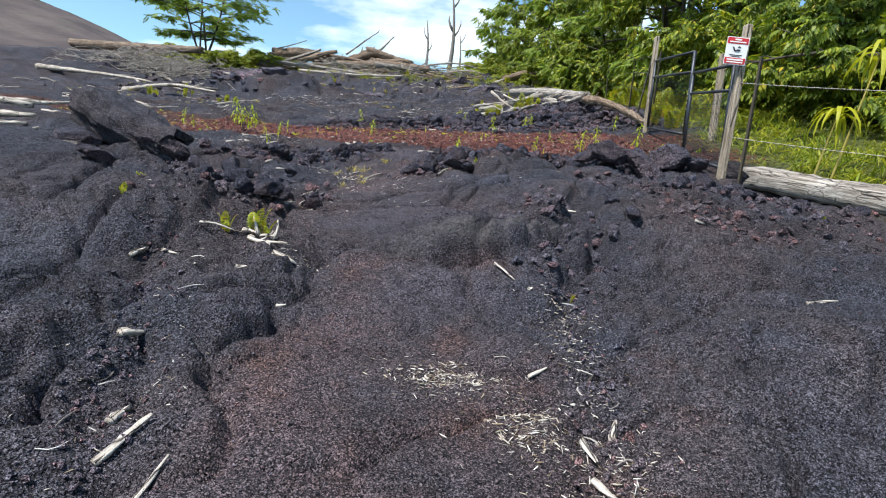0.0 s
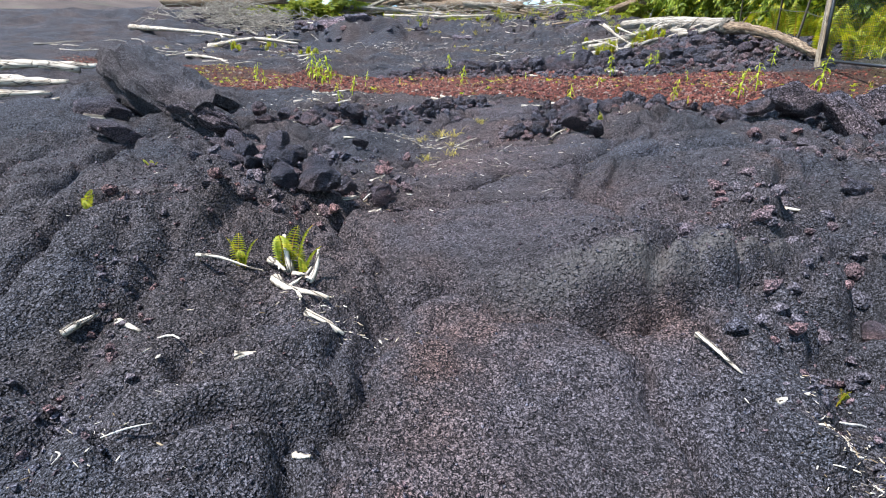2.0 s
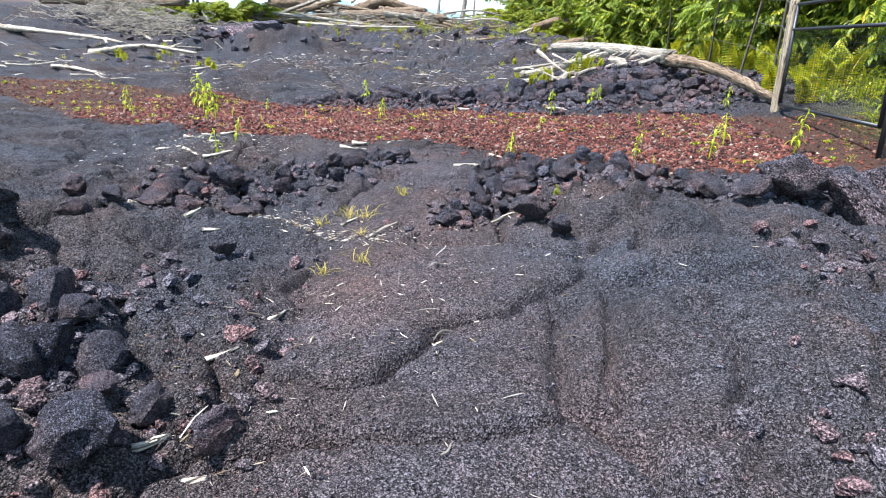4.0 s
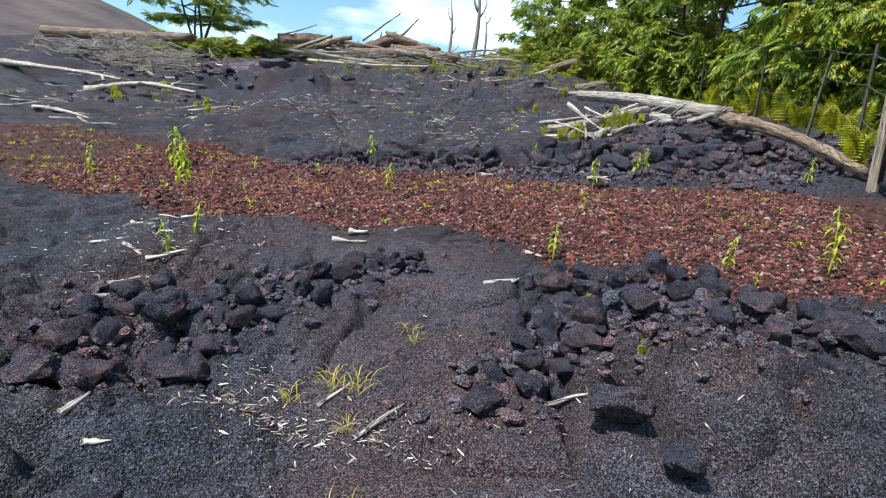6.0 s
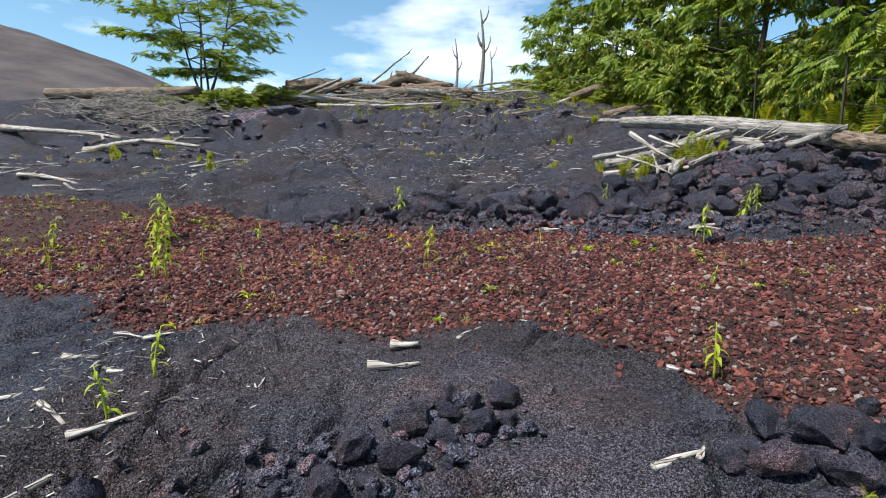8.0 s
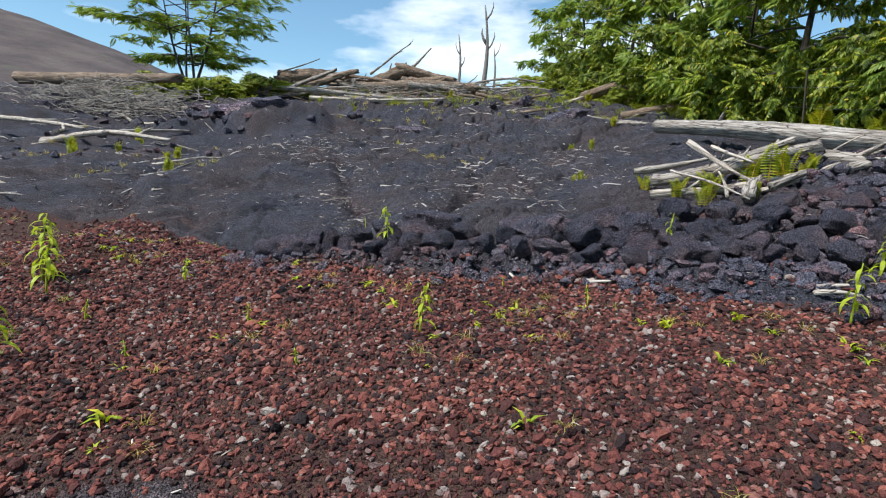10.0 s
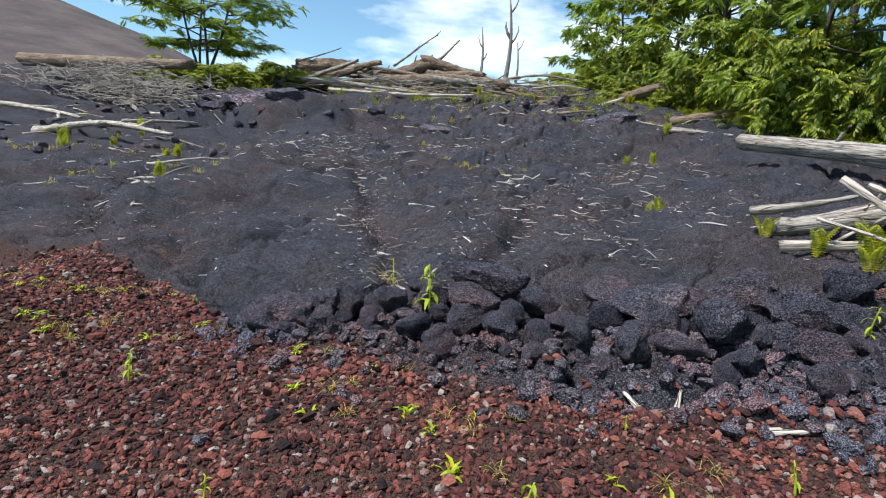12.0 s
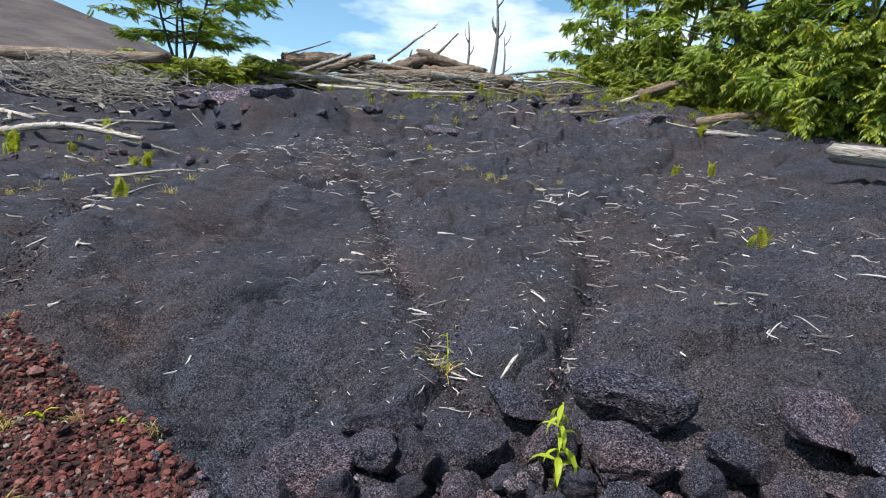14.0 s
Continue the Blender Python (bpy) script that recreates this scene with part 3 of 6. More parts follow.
def ground(x, y):
    """The height of the ground, with its lumps, plates, runnels and joints."""
    x, y = np.asarray(x, float), np.asarray(y, float)
    z = slope(x, y)
    red, close = red_zone(x, y), np.exp(-np.clip(np.hypot(x + 1, y - 9) - 12, 0, None) / 14)
    lava, worn = 1 - 0.85 * red, corridor(x, y)
    broken = np.zeros(z.shape)
    for cx, cy, rx, ry in ROUGH_SPOTS:
        broken = np.maximum(broken, np.exp(-((x - cx) / rx) ** 2 - ((y - cy) / ry) ** 2))
    wx, wy = x + 0.4 * rough_noise(x, y, 0.8, 4, 3, 0.6), y + 0.4 * rough_noise(x, y, 0.8, 4, 7, 0.6)
    z = z + lava * (0.075 * rough_noise(x, y, 2.0, 3, 11) + (0.03 + 0.06 * broken) * rough_noise(x, y, 0.4, 4, 13, 0.65))
    z = z + smooth(16, 30, y) * (0.3 * rough_noise(x, y, 3.2, 4, 15, 0.6) + 0.12 * np.abs(rough_noise(x, y, 1.0, 4, 19, 0.6)))
    _, joint, own = plates(wx, wy, 1.5, 21)
    some = smooth(-0.1, 0.3, rough_noise(x, y, 2.2, 2, 23) + 0.3 * broken)
    z = z - lava * some * (0.1 * np.exp(-(joint / 0.065) ** 2) + 0.025 * np.exp(-(joint / 0.2) ** 2)) + lava * some * 0.035 * (own - 0.5)
    lump, edge, height = plates(wx, wy, 0.34, 31)
    crust = lava * np.maximum(broken, 0.55 * close * (1 - worn) * smooth(-0.15, 0.25, rough_noise(x, y, 1.3, 2, 57)) * smooth(15.5, 13.0, y))
    z = z + crust * (0.08 * (height - 0.5) - 0.075 * np.exp(-(edge / 0.05) ** 2))
    _, split, lean = plates(wx, wy, 0.75, 63)
    z = z + lava * close * (1 - 0.8 * worn) * (0.06 * (lean - 0.5) - 0.1 * np.exp(-(split / 0.055) ** 2)) * smooth(-0.2, 0.2, rough_noise(x, y, 1.7, 2, 67)) * (1 - 0.3 * smooth(13.5, 15.5, y))
    clods = np.abs(rough_noise(x, y, 0.22, 3, 27, 0.6))
    z = z - lava * close * (0.05 + 0.07 * broken) * (1 - 0.7 * worn) * clods + lava * close * (1 - 0.7 * worn) * 0.05 * np.abs(rough_noise(wx, wy, 0.6, 3, 29, 0.6))
    _, seam, level = plates(x + 0.7 * rough_noise(x, y, 1.6, 4, 33, 0.6), y + 0.7 * rough_noise(x, y, 1.6, 4, 35, 0.6), 2.3, 37)
    upper = smooth(15.0, 19.0, y) * smooth(60, 40, y)
    z = z + upper * ((0.22 + 0.3 * smooth(-5, -9, x)) * (level - 0.5) * (0.4 + 0.6 * smooth(18, 28, y)) - (0.05 + 0.15 * smooth(20, 27, y)) * np.exp(-(seam / 0.1) ** 2) + (0.05 + 0.17 * smooth(20, 28, y)) * rough_noise(wx, wy, 0.8, 4, 39, 0.65) - (0.05 + 0.12 * smooth(20, 28, y)) * np.abs(rough_noise(x, y, 0.45, 3, 47, 0.6)))
    wrinkles = 1 - np.abs(rough_noise(wx, wy, 0.17, 3, 77, 0.6)) * 2.2
    z = z + lava * close * (1 - 0.85 * worn) * (0.022 + 0.02 * broken) * wrinkles * (0.35 + 0.65 * smooth(-0.2, 0.2, rough_noise(x, y, 0.9, 2, 79)))
    ropes = smooth(0.1, 0.5, rough_noise(x, y, 1.6, 2, 51)) * lava * close
    z = z + 0.014 * ropes * np.sin(26 * (0.8 * wx + 0.6 * wy) + 6 * rough_noise(x, y, 1.1, 2, 53))
    for cx, cy, rx, ry, h in LOW_TOES + HIGH_TOES:
        z = z + h * np.clip(1 - ((x + 0.12 * (wx - x) - cx) / rx) ** 2 - ((y + 0.12 * (wy - y) - cy) / ry) ** 2, 0, None) ** 0.6
    for xs, ys, h, w, reach in SCARPS:
        d = y + 0.35 * (wy - y) - np.interp(x + 0.35 * (wx - x), xs, ys)
        z = z + h * 0.5 * (1 + np.tanh(d / w)) * np.exp(-np.clip(d, 0, None) / reach) * smooth(xs[0] - 0.3, xs[0] + 0.2, x) * smooth(xs[-1] + 0.3, xs[-1] - 0.2, x)
    for line, w, h in RUNNELS + CRACKS:
        z = z - h * np.exp(-(along(0.65 * x + 0.35 * wx, 0.65 * y + 0.35 * wy, line) / w) ** 2)
    return z + red * 0.012 * rough_noise(x, y, 0.12, 3, 61)


def stations(a, b, step, low, high, growth):
    """Grid lines: close together from a to b, wider towards low and high, and ever wider beyond, to 3 km."""
    inner = list(np.arange(a, b, step))
    left, right, s = [a], [b], step
    while left[-1] > -3000:
        s = min(s * (growth if left[-1] > low else 1.25), 400)
        left.append(left[-1] - s)
    s = step
    while right[-1] < 3000:
        s = min(s * (growth if right[-1] < high else 1.25), 400)
        right.append(right[-1] + s)
    return np.array(left[:0:-1] + inner + right)


GRID_X, GRID_Y = stations(-3.4, 2.6, 0.023, -24, 12, 1.03), stations(1.2, 17.2, 0.023, -1, 45, 1.011)
GRID_Z = ground(*np.meshgrid(GRID_X, GRID_Y))


def height(x, y):
    """The height of the ground's surface as it is built."""
    x, y = np.asarray(x, float), np.asarray(y, float)
    i, j = np.clip(np.searchsorted(GRID_X, x) - 1, 0, len(GRID_X) - 2), np.clip(np.searchsorted(GRID_Y, y) - 1, 0, len(GRID_Y) - 2)
    u, v = (x - GRID_X[i]) / (GRID_X[i + 1] - GRID_X[i]), (y - GRID_Y[j]) / (GRID_Y[j + 1] - GRID_Y[j])
    return (1 - v) * ((1 - u) * GRID_Z[j, i] + u * GRID_Z[j, i + 1]) + v * ((1 - u) * GRID_Z[j + 1, i] + u * GRID_Z[j + 1, i + 1])


def on_ground(x, y, lift=0.0):
    return Vector((x, y, float(height(x, y)) + lift))


def build_ground():
    x, y = np.meshgrid(GRID_X, GRID_Y)
    n, k = x.shape
    i = np.arange(n * k).reshape(n, k)
    faces = np.stack([i[:-1, :-1], i[:-1, 1:], i[1:, 1:], i[1:, :-1]], -1).reshape(-1, 4)
    mesh = mesh_of("ground", np.stack([x, y, GRID_Z], -1).reshape(-1, 3), faces, GROUND, True)
    grass = smooth(0.0, 1.2, x - np.interp(y, [0, 7, 11, 16, 22, 30, 45], [5.2, 4.4, 4.6, 5.4, 5.8, 4.6, 2.5]) + 0.8 * rough_noise(x, y, 1.5, 3, 71)) * smooth(-6, 0, y)
    # skin: the band along the toe's rim that the material turns paler
    for name, field in (("red", red_zone(x, y)), ("green", grass), ("path", corridor(x, y)), ("skin", smooth(-0.14, -0.06, toe_place(x, y)) * smooth(0.06, 0.0, toe_place(x, y)) * smooth(-0.7, 0.2, x) * smooth(1.05, 0.8, x)), ("dust", smooth(-0.3, 0.5, rough_noise(x, y, 3.0, 3, 73)))):
        mesh.attributes.new(name, "FLOAT", "POINT").data.foreach_set("value", field.astype(np.float32).ravel())
    thing("ground", "black lava ground with cracks and a strip of red cinders", "ground", kind="structure", mesh=mesh)


build_ground()


def build_hill():
    """The bare cinder cone far off."""
    n, k = 60, 120
    r, a = np.meshgrid(np.linspace(0, 1, n), np.linspace(0, 2 * np.pi, k))
    wob = rough_noise(np.cos(a) * 3 + 9, np.sin(a) * 3 + 9, 1.0, 4, 81)
    x, y = -430 + 330 * r * np.cos(a) * (1 + 0.06 * wob), 470 + 330 * r * np.sin(a) * (1 + 0.06 * wob)
    z = 150 - 128 * r ** 1.15 + 3 * rough_noise(x, y, 60.0, 4, 83) - 10
    i = np.arange(n * k).reshape(k, n)
    faces = np.stack([i[:-1, :-1], i[:-1, 1:], i[1:, 1:], i[1:, :-1]], -1).reshape(-1, 4)
    thing("hill", "bare brown cinder cone hill in the distance", "hill", kind="structure", mesh=mesh_of("hill", np.stack([x, y, z], -1).reshape(-1, 3), faces, HILL, True))


build_hill()

# ---- stones ----
rng = np.random.default_rng(7)
STONES = [mesh_of("lava_rock", *ball(3, rng, 0.17, rng.uniform(0.8, 1.0), 11), ROCK, False) for _ in range(12)]
BOULDERS = [mesh_of("lava_boulder", *ball(4, rng, 0.18, rng.uniform(0.6, 0.75), 9), ROCK, True) for _ in range(4)]


def rock(x, y, size, stretch=(1, 1, 1), yaw=None, tilt=0.0, sink=0.28, shape=None, label="rough black lava rock lying on the flow", group="loose lava rocks", lift=0.0):
    mesh = STONES[int(rng.integers(len(STONES)))] if shape is None else shape
    yaw = rng.uniform(0, 360) if yaw is None else yaw
    m = pose(x, y, on_ground(x, y).z + size * stretch[2] * (0.36 - sink) + lift, rng.uniform(-18, 18), tilt + rng.uniform(-15, 15), yaw) @ Matrix.Diagonal((size * stretch[0], size * stretch[1], size * stretch[2], 1))
    return thing("lava_rock", label, "rock", m, group, mesh=mesh)


small_rocks = []


def heap(line, count, width, small, large, label):
    """Loose rocks along a line of places."""
    line = np.array(line, float)
    step = np.r_[0, np.cumsum(np.hypot(*np.diff(line, axis=0).T))]
    for _ in range(count):
        s = rng.uniform(0, step[-1])
        x, y = (np.interp(s, step, line[:, k]) + rng.normal(0, width) for k in (0, 1))
        size = small + (large - small) * rng.random() ** 2.2
        if size < 0.145:
            small_rocks.append((x, y, size))
            continue
        rock(x, y, size, (rng.uniform(0.9, 1.5), rng.uniform(0.8, 1.1), rng.uniform(0.7, 1.1)), sink=0.02, label=label)


def packed(line, width, count, small, large, label, power=2.0):
    """Rocks lying close together along a line, the largest laid first."""
    line, laid = np.array(line, float), []
    step = np.r_[0, np.cumsum(np.hypot(*np.diff(line, axis=0).T))]
    for size in np.sort(small + (large - small) * rng.random(count) ** power)[::-1]:
        for _ in range(14):
            s = rng.uniform(0, step[-1])
            x, y = (np.interp(s, step, line[:, k]) + rng.uniform(-1, 1) * width for k in (0, 1))
            if all((x - a) ** 2 + (y - b) ** 2 > (0.47 * (size + c)) ** 2 for a, b, c in laid):
                laid.append((x, y, size))
                if size < 0.1:
                    small_rocks.append((x, y, size))
                else:
                    rock(x, y, size, (rng.uniform(0.95, 1.35), rng.uniform(0.85, 1.05), rng.uniform(0.75, 1.05)), sink=0.06, label=label)
                break


def rubble_band(line, count, width, small, large):
    """Many small rocks along a line of places, for the joined rubble."""
    line = np.array(line, float)
    step = np.r_[0, np.cumsum(np.hypot(*np.diff(line, axis=0).T))]
    for s in rng.uniform(0, step[-1], count):
        x, y = (np.interp(s, step, line[:, k]) + rng.normal(0, width) for k in (0, 1))
        small_rocks.append((x, y, small + (large - small) * rng.random() ** 1.8))


rubble_band([(-3.7, 14.3), (-1.6, 14.0), (0.0, 13.6), (1.8, 13.2), (3.6, 12.9)], 750, 0.33, 0.05, 0.16)
rubble_band([(-0.8, 14.0), (0.5, 13.5), (2.5, 13.2)], 300, 0.4, 0.05, 0.18)
rubble_band([(-2.75, 7.8), (-2.65, 8.8), (-1.9, 9.2), (-1.1, 9.6)], 260, 0.17, 0.04, 0.14)
rubble_band([(-0.5, 7.7), (-0.1, 8.5), (0.4, 8.95), (1.3, 8.9), (2.6, 8.4)], 380, 0.2, 0.04, 0.15)
rubble_band([(-2.8, 6.2), (-2.2, 5.5), (-1.7, 4.9), (-1.4, 5.4)], 200, 0.2, 0.03, 0.12)
rubble_band([(1.6, 7.2), (3.2, 7.0), (4.2, 5.9)], 110, 0.25, 0.05, 0.16)
rubble_band([(1.6, 14.2), (2.8, 14.8), (4.2, 14.0)], 650, 0.55, 0.07, 0.24)
rubble_band([(2.6, 16.5), (3.6, 15.2)], 220, 0.5, 0.08, 0.22)
rubble_band([(-14, 23), (-10, 22), (-8, 24)], 40, 1.2, 0.1, 0.3)
rubble_band([(-17, 29), (-11, 28), (-7, 29)], 60, 1.0, 0.12, 0.4)
rubble_band([(-6, 31.5), (0, 32), (4, 30)], 40, 1.2, 0.1, 0.3)
# the broken edge of the upper flow
for x, y, s, stretch, yaw in ((-3.18, 15.05, 0.42, (1.1, 0.7, 0.6), 5), (-1.9, 15.0, 0.62, (1.15, 0.8, 0.62), -8), (-3.42, 14.62, 0.42, (1.1, 0.9, 0.75), 30), (-2.95, 14.6, 0.3, (0.8, 1.0, 1.0), 10), (-2.66, 14.68, 0.34, (0.9, 1.0, 0.9), 40), (-2.05, 14.62, 0.42, (1.2, 0.9, 0.75), -15), (-1.55, 14.66, 0.36, (1.1, 0.9, 0.8), 60), (-0.8, 14.5, 0.55, (1.2, 0.9, 0.7), 20), (-2.5, 15.1, 0.45, (1.3, 0.8, 0.5), 100), (-1.0, 15.0, 0.5, (1.2, 0.8, 0.5), 75), (0.2, 14.4, 0.5, (1.3, 0.9, 0.6), 12)):
    rock(x, y, s, stretch, yaw, sink=-0.04, label="dark lava block at the broken edge of the flow", group="broken edge of the flow")
packed([(-3.45, 14.5), (-2.5, 14.5), (-1.5, 14.25), (-0.3, 14.1), (0.8, 13.9)], 0.34, 330, 0.07, 0.33, "black lava rock packed along the flow's broken edge", 1.8)
packed([(-0.6, 14.6), (0.4, 14.5), (1.4, 13.9), (2.6, 13.5)], 0.5, 260, 0.08, 0.4, "black lava rock packed along the flow's broken edge")
# heaps on both sides of the path below the cinders
packed([(-2.75, 7.8), (-2.85, 8.3), (-2.65, 8.8), (-2.3, 8.8)], 0.2, 150, 0.06, 0.27, "black lava rock in a low heap beside the path", 1.6)
packed([(-2.3, 8.15), (-2.3, 8.6), (-1.7, 9.2), (-1.2, 9.65)], 0.17, 130, 0.05, 0.22, "black lava rock in a low heap beside the path", 1.6)
packed([(-0.15, 8.6), (0.15, 9.3), (0.74, 9.45), (1.2, 9.1), (1.7, 8.7), (2.6, 8.4)], 0.24, 300, 0.06, 0.25, "black lava rock in a low heap beside the path", 1.5)
packed([(-0.5, 7.9), (-0.2, 8.15), (0.05, 8.4), (0.12, 8.8)], 0.13, 90, 0.05, 0.2, "black lava rock in a low heap beside the path", 1.5)
for x, y, s, stretch, yaw in ((-2.62, 8.72, 0.36, (1.2, 0.9, 0.7), 20), (-2.25, 8.08, 0.36, (1.2, 0.8, 0.55), 10), (-2.92, 8.2, 0.33, (0.9, 0.9, 0.8), 60), (-2.5, 8.42, 0.34, (1.1, 0.8, 0.7), 80), (0.55, 8.95, 0.3, (1.1, 0.9, 0.85), 15), (1.75, 8.75, 0.34, (1.2, 0.9, 0.8), -10)):
    rock(x, y, s, stretch, yaw, sink=0.05, label="large black lava block in a low heap", group="loose lava rocks")
heap([(-2.75, 6.2), (-2.2, 5.5), (-1.7, 4.9), (-1.45, 5.3)], 30, 0.16, 0.08, 0.3, "black lava shard from a collapsed crust")
heap([(-2.3, 7.0), (-1.2, 7.2)], 8, 0.2, 0.06, 0.18, "small black lava rock on the path's edge")
heap([(0.9, 4.9), (1.15, 4.0), (1.4, 5.2)], 16, 0.12, 0.06, 0.2, "small black lava rock in a crack")
heap([(3.0, 6.7), (3.6, 6.3), (4.3, 5.7)], 14, 0.12, 0.14, 0.34, "black lava rock beside the bleached log")
heap([(-4.2, 7.0), (-3.4, 6.8), (-2.9, 7.4)], 14, 0.2, 0.1, 0.3, "black lava rock on the flow")
heap([(1.9, 14.2), (2.8, 14.6), (3.8, 14.2)], 46, 0.4, 0.12, 0.42, "black lava rock on the rubble mound")
heap([(3.4, 13.4), (4.4, 13.8)], 22, 0.4, 0.12, 0.36, "black lava rock on the rubble mound")
heap([(-13, 28.5), (-9, 30.5), (-6, 32)], 18, 0.8, 0.3, 0.9, "large black lava slab on the upper slope")
heap([(-3, 34), (3, 32)], 12, 0.9, 0.25, 0.7, "large black lava slab on the upper slope")
for x, y, s, stretch, yaw in ((-3.3, 6.4, 0.6, (1.2, 0.7, 0.6), 20), (-3.7, 5.8, 0.5, (1.1, 0.8, 0.5), 70), (-2.75, 5.95, 0.45, (1.2, 0.7, 0.6), -20), (-4.2, 6.3, 0.5, (1.0, 0.8, 0.6), 45), (-2.4, 6.3, 0.42, (1.2, 0.7, 0.5), 10)):
    rock(x, y, s, stretch, yaw, 10, 0.12, BOULDERS[int(rng.integers(4))], "broken slab of lava crust", "broken lava crust")
for x, y, s, yaw, k in ((-10.2, 29.6, 2.6, 15, 0), (-9.0, 29.2, 2.0, 60, 1), (-8.2, 29.8, 1.8, 110, 2), (-12.6, 31.2, 2.0, 40, 3), (-3.6, 28.6, 1.6, 20, 1), (-1.6, 29.0, 1.8, 80, 2), (1.2, 27.5, 1.6, 10, 0), (-17.5, 29.8, 1.8, 30, 1), (-18.5, 31.0, 1.6, 75, 3)):
    rock(x, y, s, (1.3, 0.8, 0.55), yaw, 0, 0.3, BOULDERS[k], "broad slab of black lava on the upper slope", "upper lava slabs")
for x, y, s, stretch, yaw, tilt, k in ((2.3, 8.15, 0.72, (1.1, 0.6, 0.7), 10, 0, 1), (2.75, 8.05, 0.85, (1.15, 0.5, 0.65), -40, 34, 2), (3.15, 8.2, 0.8, (0.95, 0.7, 0.85), -65, 18, 3), (3.45, 7.9, 0.45, (1.0, 0.8, 0.6), 80, 0, 1), (1.9, 8.0, 0.4, (1.0, 0.8, 0.6), 30, 0, 0), (0.05, 7.6, 0.36, (1.0, 0.9, 0.8), 20, 0, 2), (0.25, 7.3, 0.3, (1.2, 0.8, 0.7), 70, 0, 1)):
    rock(x, y, s, stretch, yaw, tilt, -0.05, BOULDERS[k], "large tilted slab of black lava", "tilted lava slabs")


def lava_mould():
    """A hollow, split crust of lava with an open end."""
    m = between((-4.5, 7.0, on_ground(-4.5, 7.0).z + 0.2), (-3.15, 6.45, on_ground(-3.15, 6.45).z + 0.08))
    t = np.linspace(0, 1, 14)
    n, sides = len(t), 30
    a = np.linspace(0.45, 2 * np.pi - 0.05, sides)
    skin = rng.standard_normal((n, sides))
    verts = []
    for inner in (0, 1):
        r = (0.27 + 0.04 * np.sin(5 * t))[:, None] * (1 + 0.05 * skin + 0.3 * rough_noise(a[None, :] * 1.0 + 0 * t[:, None], 5 * t[:, None] + 0 * a[None, :], 1.0, 3, 101) + 0.10 * np.sin(3 * a)[None] + 0.06 * np.sin(7 * a + 4)[None]) * (0.62 if inner else 1)
        verts.append(np.stack([np.repeat(1.5 * t[:, None], sides, 1) + 0.015 * rng.standard_normal((n, sides)), r * np.cos(a), r * np.sin(a)], -1).reshape(-1, 3))
    faces, k = [], n * sides
    for i in range(n - 1):
        for j in range(sides - 1):
            p, q = i * sides + j, (i + 1) * sides + j
            faces += [[p, p + 1, q + 1, q], [k + p, k + q, k + q + 1, k + p + 1]]
        for j in (0, sides - 1):
            p, q = i * sides + j, (i + 1) * sides + j
            faces.append([p, q, k + q, k + p])
    for j in range(sides - 1):
        for i in (0, n - 1):
            faces.append([i * sides + j, k + i * sides + j, k + i * sides + j + 1, i * sides + j + 1])
    thing("lava_mould", "hollow black crust of lava with an open end", "rock", m, mesh=mesh_of("lava_mould", np.vstack(verts), faces, GROUND, False))


lava_mould()


def scatter_xy(n, box_, keep):
    """n random places in the box (x0, x1, y0, y1), kept with the chance that keep gives."""
    x, y = rng.uniform(box_[0], box_[1], n), rng.uniform(box_[2], box_[3], n)
    ok = rng.random(n) < keep(x, y)
    return x[ok], y[ok]


def stones_over(name, shapes, x, y, size, material, label, category, sink=0.15, flat=(0.55, 1.0)):
    n = len(x)
    where = np.stack([x, y, height(x, y) + size * (0.3 - sink)], -1)
    rot = turns(rng.uniform(0, 6.3, n), rng.normal(0, 0.4, n), rng.normal(0, 0.4, n))
    scale = size[:, None] * np.stack([rng.uniform(0.8, 1.3, n), rng.uniform(0.7, 1.0, n), rng.uniform(*flat, n)], -1)
    v, f = spread(shapes, rng.integers(0, len(shapes), n), where, rot, scale)
    return thing(name, label, category, kind="stuff", mesh=mesh_of(name, v, f, material, False))


GRAINS = []
for _ in range(6):
    corner = np.array([[1, 0, 0], [-1, 0, 0], [0, 1, 0], [0, -1, 0], [0, 0, 1], [0, 0, -1]]) * 0.5 + rng.normal(0, 0.13, (6, 3))
    GRAINS.append((corner, np.array([[0, 2, 4], [2, 1, 4], [1, 3, 4], [3, 0, 4], [2, 0, 5], [1, 2, 5], [3, 1, 5], [0, 3, 5]])))
PEBBLES = [ball(1, rng, 0.5, 0.8, 4) for _ in range(6)]
CLINKERS = [ball(2, rng, 0.28, 0.85, 7) for _ in range(5)]
x1, y1 = scatter_xy(112000, (-6.6, 3.4, 9.0, 16.0), lambda x, y: red_zone(x, y) * np.where(y > 10.6, 1.0, 0.95))
x2, y2 = scatter_xy(24000, (-14, 5, 8.5, 17), lambda x, y: red_zone(x, y) * ((x < -6.6) | (x > 3.4)))
x1, y1 = np.r_[x1, x2], np.r_[y1, y2]
stones_over("red_scoria", PEBBLES, x1, y1, 0.022 + 0.034 * rng.random(len(x1)) ** 1.7 + 0.05 * (rng.random(len(x1)) > 0.985), SCORIA, "loose red and maroon scoria gravel", "gravel")
x3, y3 = scatter_xy(2600, (-4.5, 4, 8.6, 15.0), lambda x, y: 0.35 * (red_zone(x, y + 0.5) + red_zone(x, y - 0.6) > 0.3) * (red_zone(x, y) < 0.5))
stones_over("stray_scoria", PEBBLES, x3, y3, 0.02 + 0.035 * rng.random(len(x3)) ** 2, SCORIA, "scattered red scoria on black lava", "gravel")

